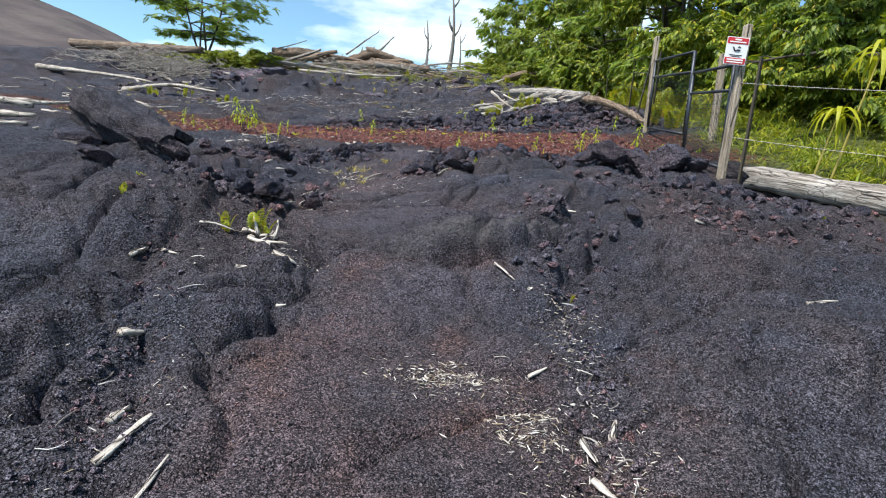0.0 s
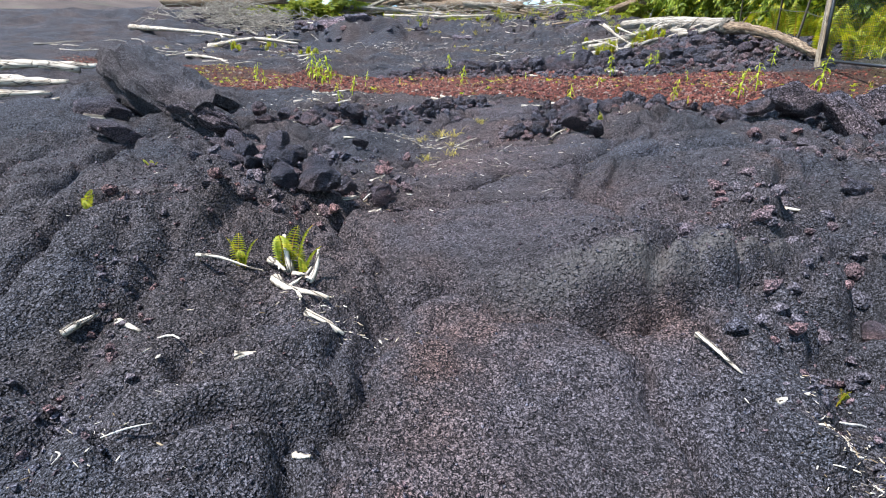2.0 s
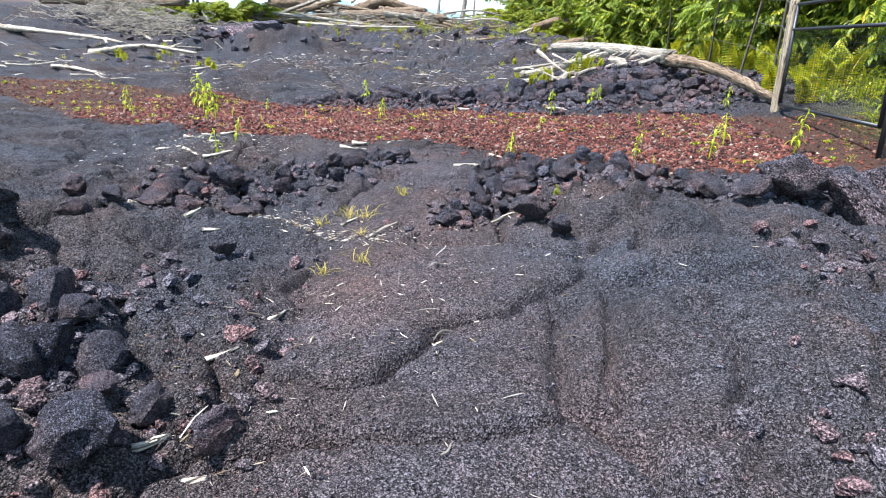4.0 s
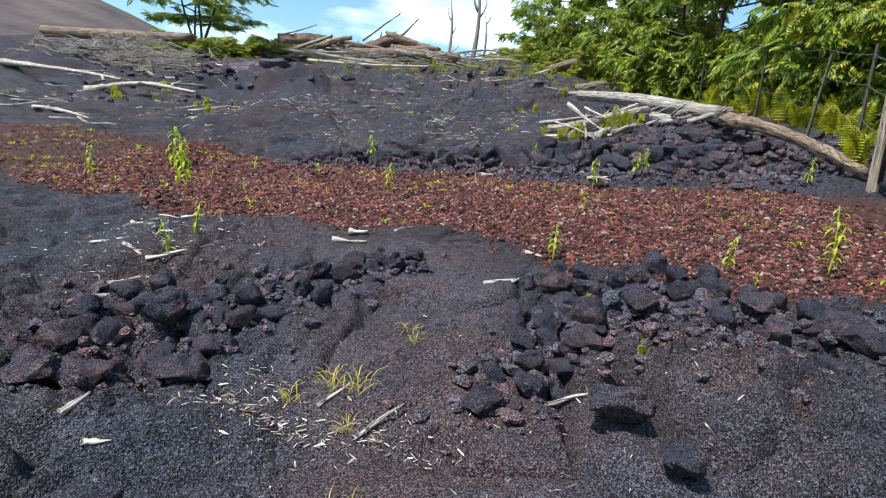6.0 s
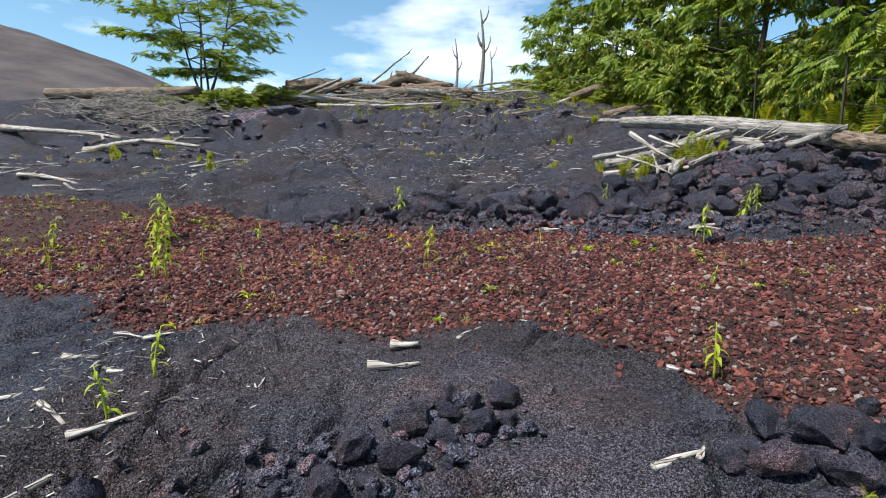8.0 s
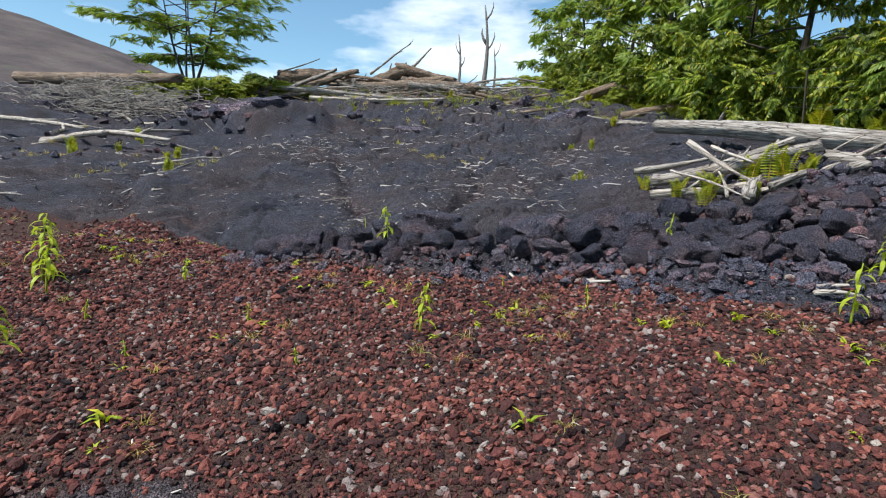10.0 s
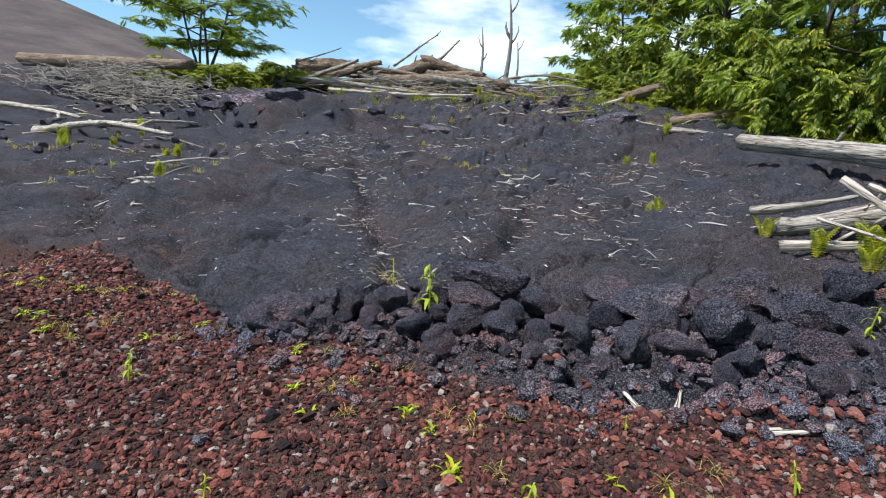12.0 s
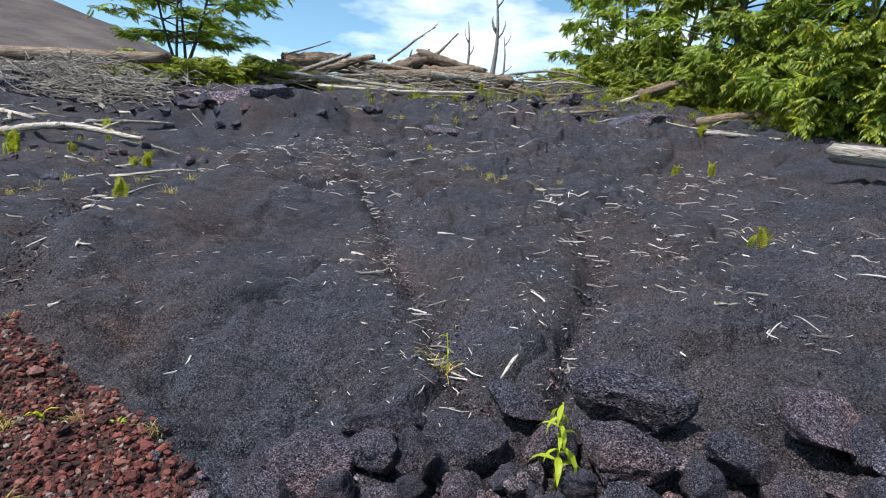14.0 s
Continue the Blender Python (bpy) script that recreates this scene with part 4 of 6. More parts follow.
x6, y6 = scatter_xy(5200, (-4.8, 2.5, 12.9, 14.9), lambda x, y: np.exp(-((y - np.interp(x, [-4.5, -3.0, -1.0, 2.5], [14.6, 14.0, 13.5, 13.0])) / 0.35) ** 2) * (0.35 + 0.6 * rough_noise(x, y, 0.5, 2, 97)))
stones_over("coarse_scoria", CLINKERS, x6, y6, 0.035 + 0.05 * rng.random(len(x6)) ** 2, SCORIA, "coarse red scoria lumps among the black rocks", "gravel", 0.0)


def brokenness(x, y):
    b = np.zeros(np.shape(x))
    for cx, cy, rx, ry in ROUGH_SPOTS:
        b = np.maximum(b, np.exp(-((x - cx) / rx) ** 2 - ((y - cy) / ry) ** 2))
    return b


x4, y4 = scatter_xy(26000, (-5, 5.2, 3.2, 18), lambda x, y: (1 - red_zone(x, y)) * np.clip(1.3 * brokenness(x, y) - 0.25, 0, 1))
stones_over("lava_rubble", PEBBLES, x4, y4, 0.03 + 0.10 * rng.random(len(x4)) ** 2.5, RUBBLE, "loose black clinker and rubble", "rubble", 0.1)
sr = np.array(small_rocks)
stones_over("small_rocks", CLINKERS, sr[:, 0], sr[:, 1], sr[:, 2], RUBBLE, "small loose lava rocks among the larger ones", "rubble", 0.1)
gx_, gy_ = [], []
for line, w, h in RUNNELS[:6]:
    line = np.array(line)
    step = np.r_[0, np.cumsum(np.hypot(*np.diff(line, axis=0).T))]
    s = rng.uniform(0, step[-1], int(170 * step[-1]))
    gx_.append(np.interp(s, step, line[:, 0]) + rng.normal(0, 0.5 * w, len(s))), gy_.append(np.interp(s, step, line[:, 1]) + rng.normal(0, 0.5 * w, len(s)))
gx_, gy_ = np.concatenate(gx_), np.concatenate(gy_)
stones_over("runnel_rubble", PEBBLES, gx_, gy_, 0.010 + 0.045 * rng.random(len(gx_)) ** 2.5, RUBBLE, "dark brown rubble lying in the runnels", "rubble", 0.1)
x5, y5 = scatter_xy(90000, (-4.2, 3.6, 1.0, 19), lambda x, y: (1 - red_zone(x, y)) * np.clip(0.45 + 0.9 * rough_noise(x, y, 0.7, 3, 91) + 0.5 * brokenness(x, y), 0.12, 1) * np.clip(1.25 - 0.05 * np.abs(y - 6), 0.3, 1))
stones_over("lava_grit", GRAINS, x5, y5, 0.006 + 0.018 * rng.random(len(x5)) ** 3, RUBBLE, "coarse black lava grit", "gravel", 0.05)

# ---- dead wood ----


def bent(length, n, sway, droop=0.0):
    """Points along x with a random sway."""
    t = np.linspace(0, 1, n)
    p, q, s = rng.uniform(0, 6.3, 2), rng.uniform(2.0, 5.0, 2), sway * length
    return np.stack([length * t, s * (np.sin(q[0] * t + p[0]) - math.sin(p[0])), s * (np.sin(q[1] * t + p[1]) - math.sin(p[1])) - droop * length * t * t], -1)


def log_shape(length, r0, r1, sway=0.015, rough=0.07, sides=16, n=26):
    line = bent(length, n, sway)
    t = np.linspace(0, 1, n)
    radii = (r0 + (r1 - r0) * t) * (1 + 0.05 * np.sin(9 * t + rng.uniform(0, 6)))
    v, f = tube(line, radii, sides, rough, rng)
    for end, sign in ((slice(0, sides), -1), (slice((n - 1) * sides, n * sides), 1)):
        v[end, 0] += sign * rng.uniform(-0.3, 0.9, sides) * r0
    return v, f


def big_log(p, q, r0, r1, material, label, sway=0.015, rough=0.07, stubs=3, name="log"):
    length = (Vector(q) - Vector(p)).length
    ob = thing(name, label, "log", between(p, q, rng.uniform(0, 6.3) * 0), mesh=mesh_of(name, *log_shape(length, r0, r1, sway, rough), material, True))
    for _ in range(stubs):
        s, a, l = rng.uniform(0.1, 0.9) * length, rng.uniform(-0.5, 3.6), min(rng.uniform(1.2, 4) * r0, 0.32)
        r = 0.8 * (r0 + (r1 - r0) * s / length)
        line = np.array([[s, r * math.cos(a), r * math.sin(a)], [s + 0.4 * l, (r + 0.6 * l) * math.cos(a), (r + 0.6 * l) * math.sin(a)], [s + 0.7 * l, (r + l) * math.cos(a), (r + l) * math.sin(a)]])
        part("branch_stub", mesh_of("branch_stub", *tube(line, np.array([0.28, 0.2, 0.12]) * min(r0, 0.16), 8, 0.08, rng), material, True), ob)
    return ob


def stick(p, q, r, material, label="bleached driftwood branch", sway=0.04, twigs=0, group="scattered branches", name="branch"):
    length = (Vector(q) - Vector(p)).length
    n = 6 + int(length * 5)
    line = bent(length, min(n, 22), sway)
    ob = thing(name, label, "branch", between(p, q), group, mesh=mesh_of(name, *tube(line, np.linspace(r, 0.4 * r, len(line)) * (1 + 0.12 * rng.standard_normal(len(line))), 8, 0.1, rng), material, True))
    for _ in range(twigs):
        k = int(rng.integers(2, len(line) - 1))
        d = np.array([rng.uniform(0.4, 1), rng.uniform(-0.8, 0.8), rng.uniform(-0.1, 0.3)])
        l = min(0.9, length * rng.uniform(0.12, 0.35))
        side = line[k] + np.linspace(0, 1, 5)[:, None] * l * d / np.linalg.norm(d) + 0.03 * l * rng.standard_normal((5, 3)) * np.linspace(0, 1, 5)[:, None]
        part("twig", mesh_of("twig", *tube(side, np.linspace(0.5 * r, 0.2 * r, 5), 6, 0.08, rng), material, True), ob)
    return ob


# the bleached trunk on the rubble mound and the branches under it
big_log((2.05, 20.3, 4.33), (3.3, 14.7, 3.56), 0.125, 0.15, GREYWOOD, "long bleached grey tree trunk lying on lava rubble", 0.006, 0.06, 2)
big_log((3.35, 14.5, 3.45), (4.35, 12.5, 2.72), 0.09, 0.05, BROWNWOOD, "weathered brown root end lying on the rubble", 0.055, 0.18, 4)
big_log(on_ground(0.75, 16.1, 0.2), on_ground(2.45, 15.6, 0.22), 0.075, 0.06, GREYWOOD, "split grey log under the bleached trunk", 0.02, 0.1, 4)
big_log(on_ground(0.7, 15.9, 0.08), on_ground(2.1, 15.45, 0.1), 0.05, 0.04, PALEWOOD, "split grey log under the bleached trunk", 0.02, 0.1, 2)
big_log(on_ground(1.0, 16.4, 0.12), on_ground(2.3, 15.9, 0.3), 0.055, 0.04, GREYWOOD, "split grey log under the bleached trunk", 0.02, 0.1, 3)
big_log(on_ground(2.5, 15.5, 0.15), on_ground(3.6, 15.0, 0.12), 0.09, 0.06, GREYWOOD, "grey branch end on the rubble", 0.03, 0.08, 2)
for p, q, r in (((1.0, 15.7, 3.65), (1.65, 15.3, 3.2), 0.035), ((1.35, 15.9, 3.62), (1.75, 15.6, 3.4), 0.03), ((1.7, 15.3, 2.95), (3.4, 15.6, 3.42), 0.03), ((2.55, 15.2, 2.85), (3.5, 15.5, 3.42), 0.06), ((1.75, 15.2, 3.0), (2.35, 15.4, 3.22), 0.05), ((0.8, 15.6, 3.3), (1.45, 15.0, 2.98), 0.02), ((1.1, 15.8, 3.1), (1.5, 15.6, 3.5), 0.02), ((2.3, 15.6, 3.3), (3.0, 15.7, 3.75), 0.018), ((2.6, 15.3, 2.75), (2.85, 15.6, 3.45), 0.025), ((1.3, 15.2, 3.02), (1.3, 15.5, 3.3), 0.02), ((0.6, 16.4, 3.3), (1.6, 16.4, 3.5), 0.05), ((1.9, 15.9, 3.35), (2.2, 16.1, 3.75), 0.05), ((2.9, 14.9, 3.4), (3.5, 14.6, 3.6), 0.05), ((1.45, 15.05, 2.9), (1.75, 15.5, 3.25), 0.07)):
    p, q = (Vector((v[0], v[1], max(v[2], on_ground(v[0], v[1]).z + 0.8 * r + 0.03))) for v in (p, q))
    stick(p, q, r, PALEWOOD if r < 0.045 else GREYWOOD, "bleached branch in a tangle on the rubble", 0.03, 1 if r > 0.025 else 0, "tangle of branches")
for p, q, r, up in (((-1.72, 3.88), (-1.45, 3.95), 0.008, 0.04), ((-1.38, 3.93), (-1.08, 3.72), 0.02, 0.01), ((-1.5, 4.12), (-1.36, 3.95), 0.016, 0.03), ((-1.36, 4.05), (-1.42, 4.12), 0.018, 0.12), ((-1.33, 4.0), (-1.2, 3.86), 0.012, 0.05), ((-1.22, 3.92), (-1.2, 4.0), 0.014, 0.1), ((-1.3, 3.85), (-1.24, 3.98), 0.008, 0.04), ((-1.15, 3.72), (-0.98, 3.7), 0.014, 0.0)):
    stick(on_ground(*p, 0.02), on_ground(*q, 0.02 + up), r, PALEWOOD, "bleached twig beneath the fern clump", 0.05, 1, "twigs under the ferns", "twig_piece")
# the crest: fallen trees and their roots
big_log((-12.2, 38.2, 8.1), (-7.2, 37.8, 7.75), 0.36, 0.22, BROWNWOOD, "gnarled fallen tree on the crest", 0.04, 0.2, 4)
big_log((-8.8, 38.0, 7.6), (-5.5, 38.2, 8.8), 0.22, 0.3, BROWNWOOD, "gnarled fallen tree on the crest", 0.03, 0.14, 4)
big_log((-5.9, 38.0, 8.8), (-1.0, 38.4, 8.0), 0.28, 0.15, BROWNWOOD, "gnarled fallen tree on the crest", 0.045, 0.2, 4)
big_log((-7.5, 37.2, 7.7), (-1.8, 37.0, 7.6), 0.26, 0.18, BROWNWOOD, "weathered log in the pile on the crest", 0.02, 0.1, 3)
big_log((-14.0, 36.0, 7.35), (-3.0, 35.0, 7.0), 0.12, 0.07, GREYWOOD, "long bleached log below the crest", 0.012, 0.1, 3)
big_log((-9.5, 34.8, 6.75), (-3.2, 34.4, 6.75), 0.10, 0.06, PALEWOOD, "long bleached log below the crest", 0.012, 0.1, 3)
big_log((-21.8, 32.5, 6.9), (-14.5, 32.2, 7.05), 0.29, 0.2, BROWNWOOD, "thick fallen trunk lying along the crest", 0.006, 0.06, 2)
for _ in range(46):
    x, y = rng.uniform(-13, -0.5), rng.uniform(34.5, 38.5)
    a, l = rng.normal(0, 0.35), rng.uniform(1.0, 4.5)
    z = on_ground(x, y).z + rng.uniform(0.1, 0.5) * smooth(33, 38, y)
    stick((x, y, z), (x + l * math.cos(a), y + 0.5 * l * math.sin(a), z + rng.normal(0, 0.06) * l), rng.uniform(0.03, 0.08), (GREYWOOD, PALEWOOD, BROWNWOOD)[int(rng.integers(3))], "bleached branch in the pile on the crest", 0.04, 2, "branches on the crest")
for _ in range(14):
    x, y = rng.uniform(-12.5, -3.5), rng.uniform(36.4, 38.6)
    l, an, z = rng.uniform(1.6, 4.2), rng.normal(0, 0.25), on_ground(x, y).z + rng.uniform(0.15, 0.75)
    r = rng.uniform(0.1, 0.22)
    big_log((x, y, z), (x + l * math.cos(an), y + l * math.sin(an), z + rng.normal(0, 0.1) * l), r, 0.55 * r, (BROWNWOOD, GREYWOOD)[int(rng.integers(2))], "gnarled weathered log piled on the crest", 0.05, 0.14, 1)
stick((-12.0, 37.5, 8.4), (-9.9, 37.5, 9.1), 0.05, GREYWOOD, "thin dead branch rising from the crest", 0.02, 0, "branches on the crest")
stick((-7.4, 38.0, 8.5), (-5.2, 38.0, 9.9), 0.06, GREYWOOD, "thin dead branch rising from the crest", 0.03, 3, "branches on the crest")
stick((-5.2, 38.0, 8.9), (-4.2, 38.0, 9.8), 0.08, GREYWOOD, "thin dead branch rising from the crest", 0.03, 1, "branches on the crest")
# branches on the slope
LOW_BRANCHES = [
    ((-11.5, 18.6), (-8.8, 18.0), 0.05, PALEWOOD, "thin bleached branch on the lava", 2), ((-9.8, 17.8), (-8.0, 16.6), 0.03, GREYWOOD, "thin bleached branch on the lava", 1), ((-6.8, 17.8), (-6.45, 17.2), 0.03, PALEWOOD, "short bleached branch on the lava", 1), ((-7.0, 7.4), (-5.35, 7.15), 0.085, PALEWOOD, "thick bleached log beside the lava crust", 1), ((-5.6, 6.0), (-4.05, 6.1), 0.045, PALEWOOD, "bleached branch beside the lava crust", 3), ((-6.4, 6.6), (-5.5, 7.6), 0.03, PALEWOOD, "thin bleached branch beside the lava crust", 1), ((-5.2, 5.9), (-4.7, 6.4), 0.03, PALEWOOD, "thin bleached branch beside the lava crust", 0), ((-6.0, 5.7), (-5.0, 5.9), 0.03, GREYWOOD, "bleached branch beside the lava crust", 2),
    ((-5.9, 6.3), (-5.0, 6.6), 0.05, PALEWOOD, "short bleached log beside the lava crust", 1), ((-8.6, 7.9), (-6.3, 8.5), 0.1, PALEWOOD, "long bleached log on the lava", 2), ((-9.4, 12.9), (-6.8, 12.2), 0.05, PALEWOOD, "bleached branch by the cinder strip", 1), ((1.0, 13.05), (1.5, 13.0), 0.025, PALEWOOD, "bleached stick beside the cinders", 0), ((0.9, 12.8), (1.3, 12.75), 0.02, PALEWOOD, "bleached stick beside the cinders", 0), ((2.9, 13.5), (3.1, 13.1), 0.03, PALEWOOD, "bleached stick on the rubble", 0),
]
HIGH_BRANCHES = [
    ((-14.4, 24.6), (-10.0, 24.1), 0.10, PALEWOOD, "long bleached branch on the lava slope", 3), ((-16.0, 30.5), (-12.9, 28.2), 0.09, PALEWOOD, "bleached branch on the lava slope", 2), ((-14.2, 31.6), (-11.9, 30.4), 0.11, PALEWOOD, "bleached branch on the lava slope", 1), ((-13.5, 26.8), (-11.6, 27.8), 0.07, GREYWOOD, "bleached branch on the lava slope", 2), ((-19.5, 26.5), (-13.5, 24.5), 0.12, PALEWOOD, "long bleached branch on the lava slope", 3), ((-10.4, 23.0), (-9.3, 22.0), 0.03, GREYWOOD, "thin bleached branch on the lava", 2), ((1.6, 33.9), (2.9, 34.0), 0.13, PALEWOOD, "short bleached log end on the slope", 0), ((5.9, 27.5), (7.4, 27.0), 0.1, PALEWOOD, "bleached log at the forest's edge", 1),
    ((2.8, 27.0), (4.0, 25.5), 0.08, GREYWOOD, "bleached branch on the lava slope", 1), ((3.5, 29.5), (7.0, 29.0), 0.15, BROWNWOOD, "old log at the forest's edge", 1), ((0.0, 31.0), (1.2, 30.5), 0.06, BROWNWOOD, "branch on the lava slope", 2), ((-1.2, 34.2), (0.8, 33.2), 0.09, BROWNWOOD, "brown branch on the lava slope", 2),
]
for (ax, ay), (bx, by), r, w, label, n in LOW_BRANCHES + HIGH_BRANCHES:
    stick(on_ground(ax, ay, 0.9 * r), on_ground(bx, by, 1.6 * r), r, w, label, 0.035, n)
for _ in range(120):
    x, y = (rng.uniform(-18, -6.5), rng.uniform(17, 33)) if rng.random() < 0.6 else (rng.uniform(-9, 4), rng.uniform(27, 36))
    an, l = rng.normal(0, 0.5), rng.uniform(0.3, 1.6)
    r = 0.008 + 0.016 * l
    stick(on_ground(x, y, r), on_ground(x + l * math.cos(an), y + l * math.sin(an), r), r, (GREYWOOD, PALEWOOD, PALEWOOD)[int(rng.integers(3))], "bleached stick lying on the upper slope", 0.04, int(l), "sticks on the upper slope")
big_log((2.9, 34.0, 7.0), (4.2, 34.2, 7.55), 0.22, 0.2, BROWNWOOD, "broken brown stump lying on the slope", 0.01, 0.1, 0)
big_log((5.2, 33.9, 6.7), (4.5, 34.3, 7.5), 0.24, 0.16, BROWNWOOD, "broken leaning stump at the forest's edge", 0.01, 0.12, 0)
big_log((3.75, 6.95, 1.62), (5.0, 5.45, 1.33), 0.13, 0.17, GREYWOOD, "bleached grey log lying beside the fence", 0.01, 0.09, 2)


# white dead wood close to the path: splinters, sticks and bark
PATH_STICKS = [
    (-1.02, 1.78, 60, 0.2, 0.016), (-1.14, 1.95, 95, 0.14, 0.02), (-0.86, 1.62, 70, 0.18, 0.014), (-1.44, 2.6, 75, 0.2, 0.022), (-0.9, 3.1, -15, 0.06, 0.01), (0.5, 2.6, 20, 0.12, 0.012), (0.75, 2.2, 70, 0.12, 0.02), (0.6, 2.0, -80, 0.14, 0.018),
    (0.62, 1.75, -60, 0.2, 0.016),
]
HEAP_STICKS = [
    (-1.68, 3.4, -20, 0.13, 0.014), (-1.88, 3.4, 80, 0.13, 0.018), (-1.22, 3.42, 25, 0.12, 0.02), (0.43, 3.8, -50, 0.2, 0.014), (0.62, 3.62, 10, 0.1, 0.014), (-1.3, 5.05, -10, 0.16, 0.02), (-1.45, 5.15, 40, 0.12, 0.015), (-1.47, 5.75, 10, 0.15, 0.012),
    (-1.4, 6.3, 80, 0.2, 0.014), (2.2, 4.7, 5, 0.22, 0.014), (2.5, 3.6, 0, 0.2, 0.016), (1.7, 3.5, 30, 0.1, 0.012), (-2.6, 4.6, 30, 0.25, 0.012), (-2.2, 4.35, 20, 0.22, 0.012), (1.2, 5.1, 5, 0.2, 0.012),
]
CINDER_STICKS = [
    (-3.15, 9.0, 80, 0.45, 0.03), (-2.75, 8.55, 0, 0.2, 0.02), (-2.81, 7.88, 15, 0.14, 0.02), (-3.0, 9.15, 10, 0.18, 0.016), (-3.1, 8.75, 60, 0.3, 0.028), (-2.9, 7.6, 30, 0.12, 0.018), (-2.2, 7.3, 10, 0.12, 0.016), (-2.4, 7.45, 70, 0.14, 0.02),
    (-1.33, 7.95, 60, 0.24, 0.014), (-1.05, 7.75, 50, 0.3, 0.012), (-0.4, 9.2, 25, 0.28, 0.022), (-0.28, 9.28, 60, 0.14, 0.015), (-0.1, 7.9, -25, 0.2, 0.014), (0.1, 8.0, -20, 0.15, 0.014),
]
FLOW_STICKS = [
    (-3.05, 9.4, 20, 0.3, 0.022), (-3.4, 9.5, -30, 0.25, 0.02), (-3.6, 10.0, 5, 0.22, 0.022), (-3.25, 9.85, -10, 0.18, 0.02), (-3.75, 9.7, 15, 0.26, 0.02), (-3.3, 10.3, 0, 0.2, 0.018), (-3.6, 10.45, -8, 0.24, 0.018), (-1.72, 10.41, 5, 0.18, 0.035),
    (-0.05, 10.2, -15, 0.16, 0.02), (-2.49, 15.75, 50, 0.2, 0.02), (-2.8, 16.05, -50, 0.22, 0.012), (-3.9, 17.9, -10, 0.3, 0.02), (-3.13, 18.9, 0, 0.2, 0.02), (-1.4, 20.6, -30, 0.5, 0.025), (-0.9, 16.4, 15, 0.2, 0.015), (-4.15, 17.8, -20, 0.35, 0.015),
    (-5.9, 16.2, 100, 0.2, 0.015), (-1.1, 13.6, 100, 0.2, 0.02), (-0.85, 13.65, 70, 0.18, 0.02), (-0.45, 13.3, 10, 0.24, 0.025), (-1.75, 10.15, 20, 0.32, 0.03), (-1.3, 10.6, 50, 0.26, 0.01),
]
for x, y, a, l, r in PATH_STICKS + HEAP_STICKS + CINDER_STICKS + FLOW_STICKS:
    dx, dy = 0.5 * l * math.cos(radians(a)), 0.5 * l * math.sin(radians(a))
    stick(on_ground(x - dx, y - dy, 0.8 * r), on_ground(x + dx, y + dy, 0.8 * r), r, PALEWOOD, "bleached stick lying on the lava", 0.03, 0, "bleached sticks", "stick")


def wood_litter():
    """Splinters of bleached wood gathered in the runnels and hollows."""
    shapes = []
    for _ in range(5):
        v, f = ball(1, rng, 0.25, 1.0, 3)
        v = v * np.array([1, rng.uniform(0.12, 0.4), 0.1])
        v[:, 1] += 0.1 * np.sin(3 * v[:, 0])
        shapes.append((v, f))
    spots = [(0.05, 2.52, 0.15, 0.08, 330), (0.38, 2.12, 0.09, 0.11, 300), (0.72, 2.7, 0.08, 0.45, 170), (0.8, 3.35, 0.09, 0.22, 240), (0.66, 1.85, 0.1, 0.2, 130), (0.5, 1.7, 0.1, 0.1, 80), (-1.15, 2.0, 0.12, 0.3, 40), (-1.45, 2.7, 0.1, 0.3, 40), (-1.05, 3.72, 0.12, 0.06, 60), (-1.3, 5.5, 0.3, 0.5, 60), (-0.8, 6.3, 0.4, 0.4, 70), (-1.3, 7.65, 0.35, 0.1, 190), (-1.8, 7.9, 0.13, 0.15, 110), (-3.4, 9.7, 0.45, 0.5, 230), (-2.7, 8.2, 0.3, 0.4, 40), (0.0, 7.6, 0.4, 0.5, 50),
             (-3.2, 16.0, 0.3, 0.7, 70), (-3.8, 18.3, 0.35, 1.0, 120), (-5.8, 22.5, 0.7, 1.2, 170), (-6.3, 25.0, 1.4, 0.5, 260), (-2.2, 17.0, 0.25, 1.0, 70), (-1.6, 19.5, 0.6, 1.2, 90), (-0.6, 18.0, 0.4, 1.0, 60), (0.9, 22.0, 0.6, 0.5, 90), (0.6, 18.3, 0.4, 0.4, 50), (-2.0, 25.7, 2.5, 0.9, 130), (-8.6, 21.5, 0.8, 0.8, 80), (-6.2, 17.0, 0.6, 0.8, 50), (2.6, 14.2, 0.9, 0.8, 40)]
    spots = [(a, b, r, s, int(2.6 * n)) for a, b, r, s, n in spots]
    x = np.concatenate([rng.normal(a, r, n) for a, b, r, s, n in spots] + [rng.uniform(-4.5, 3.4, 520), rng.uniform(-10, 4, 1300)])
    y = np.concatenate([rng.normal(b, s, n) for a, b, r, s, n in spots] + [rng.uniform(1.4, 19, 520), rng.uniform(15, 36, 1300)])
    n = len(x)
    far = np.where(y < 5, 0.6, 1 + 0.085 * np.clip(y - 12, 0, 14))
    size = (0.011 + 0.06 * rng.random(n) ** 2.8) * far
    where = np.stack([x, y, height(x, y) + 0.006 + 0.05 * size], -1)
    rot = turns(rng.uniform(0, 6.3, n), rng.normal(0, 0.25, n), rng.normal(0, 0.5, n))
    scale = size[:, None] * np.stack([np.ones(n), rng.uniform(0.35, 1.3, n), rng.uniform(0.6, 1.5, n)], -1)
    thing("wood_litter", "scattered bleached wood splinters and chips", "wood chips", kind="stuff", mesh=mesh_of("wood_litter", *spread(shapes, rng.integers(0, 5, n), where, rot, scale), CHIPS, False))


wood_litter()


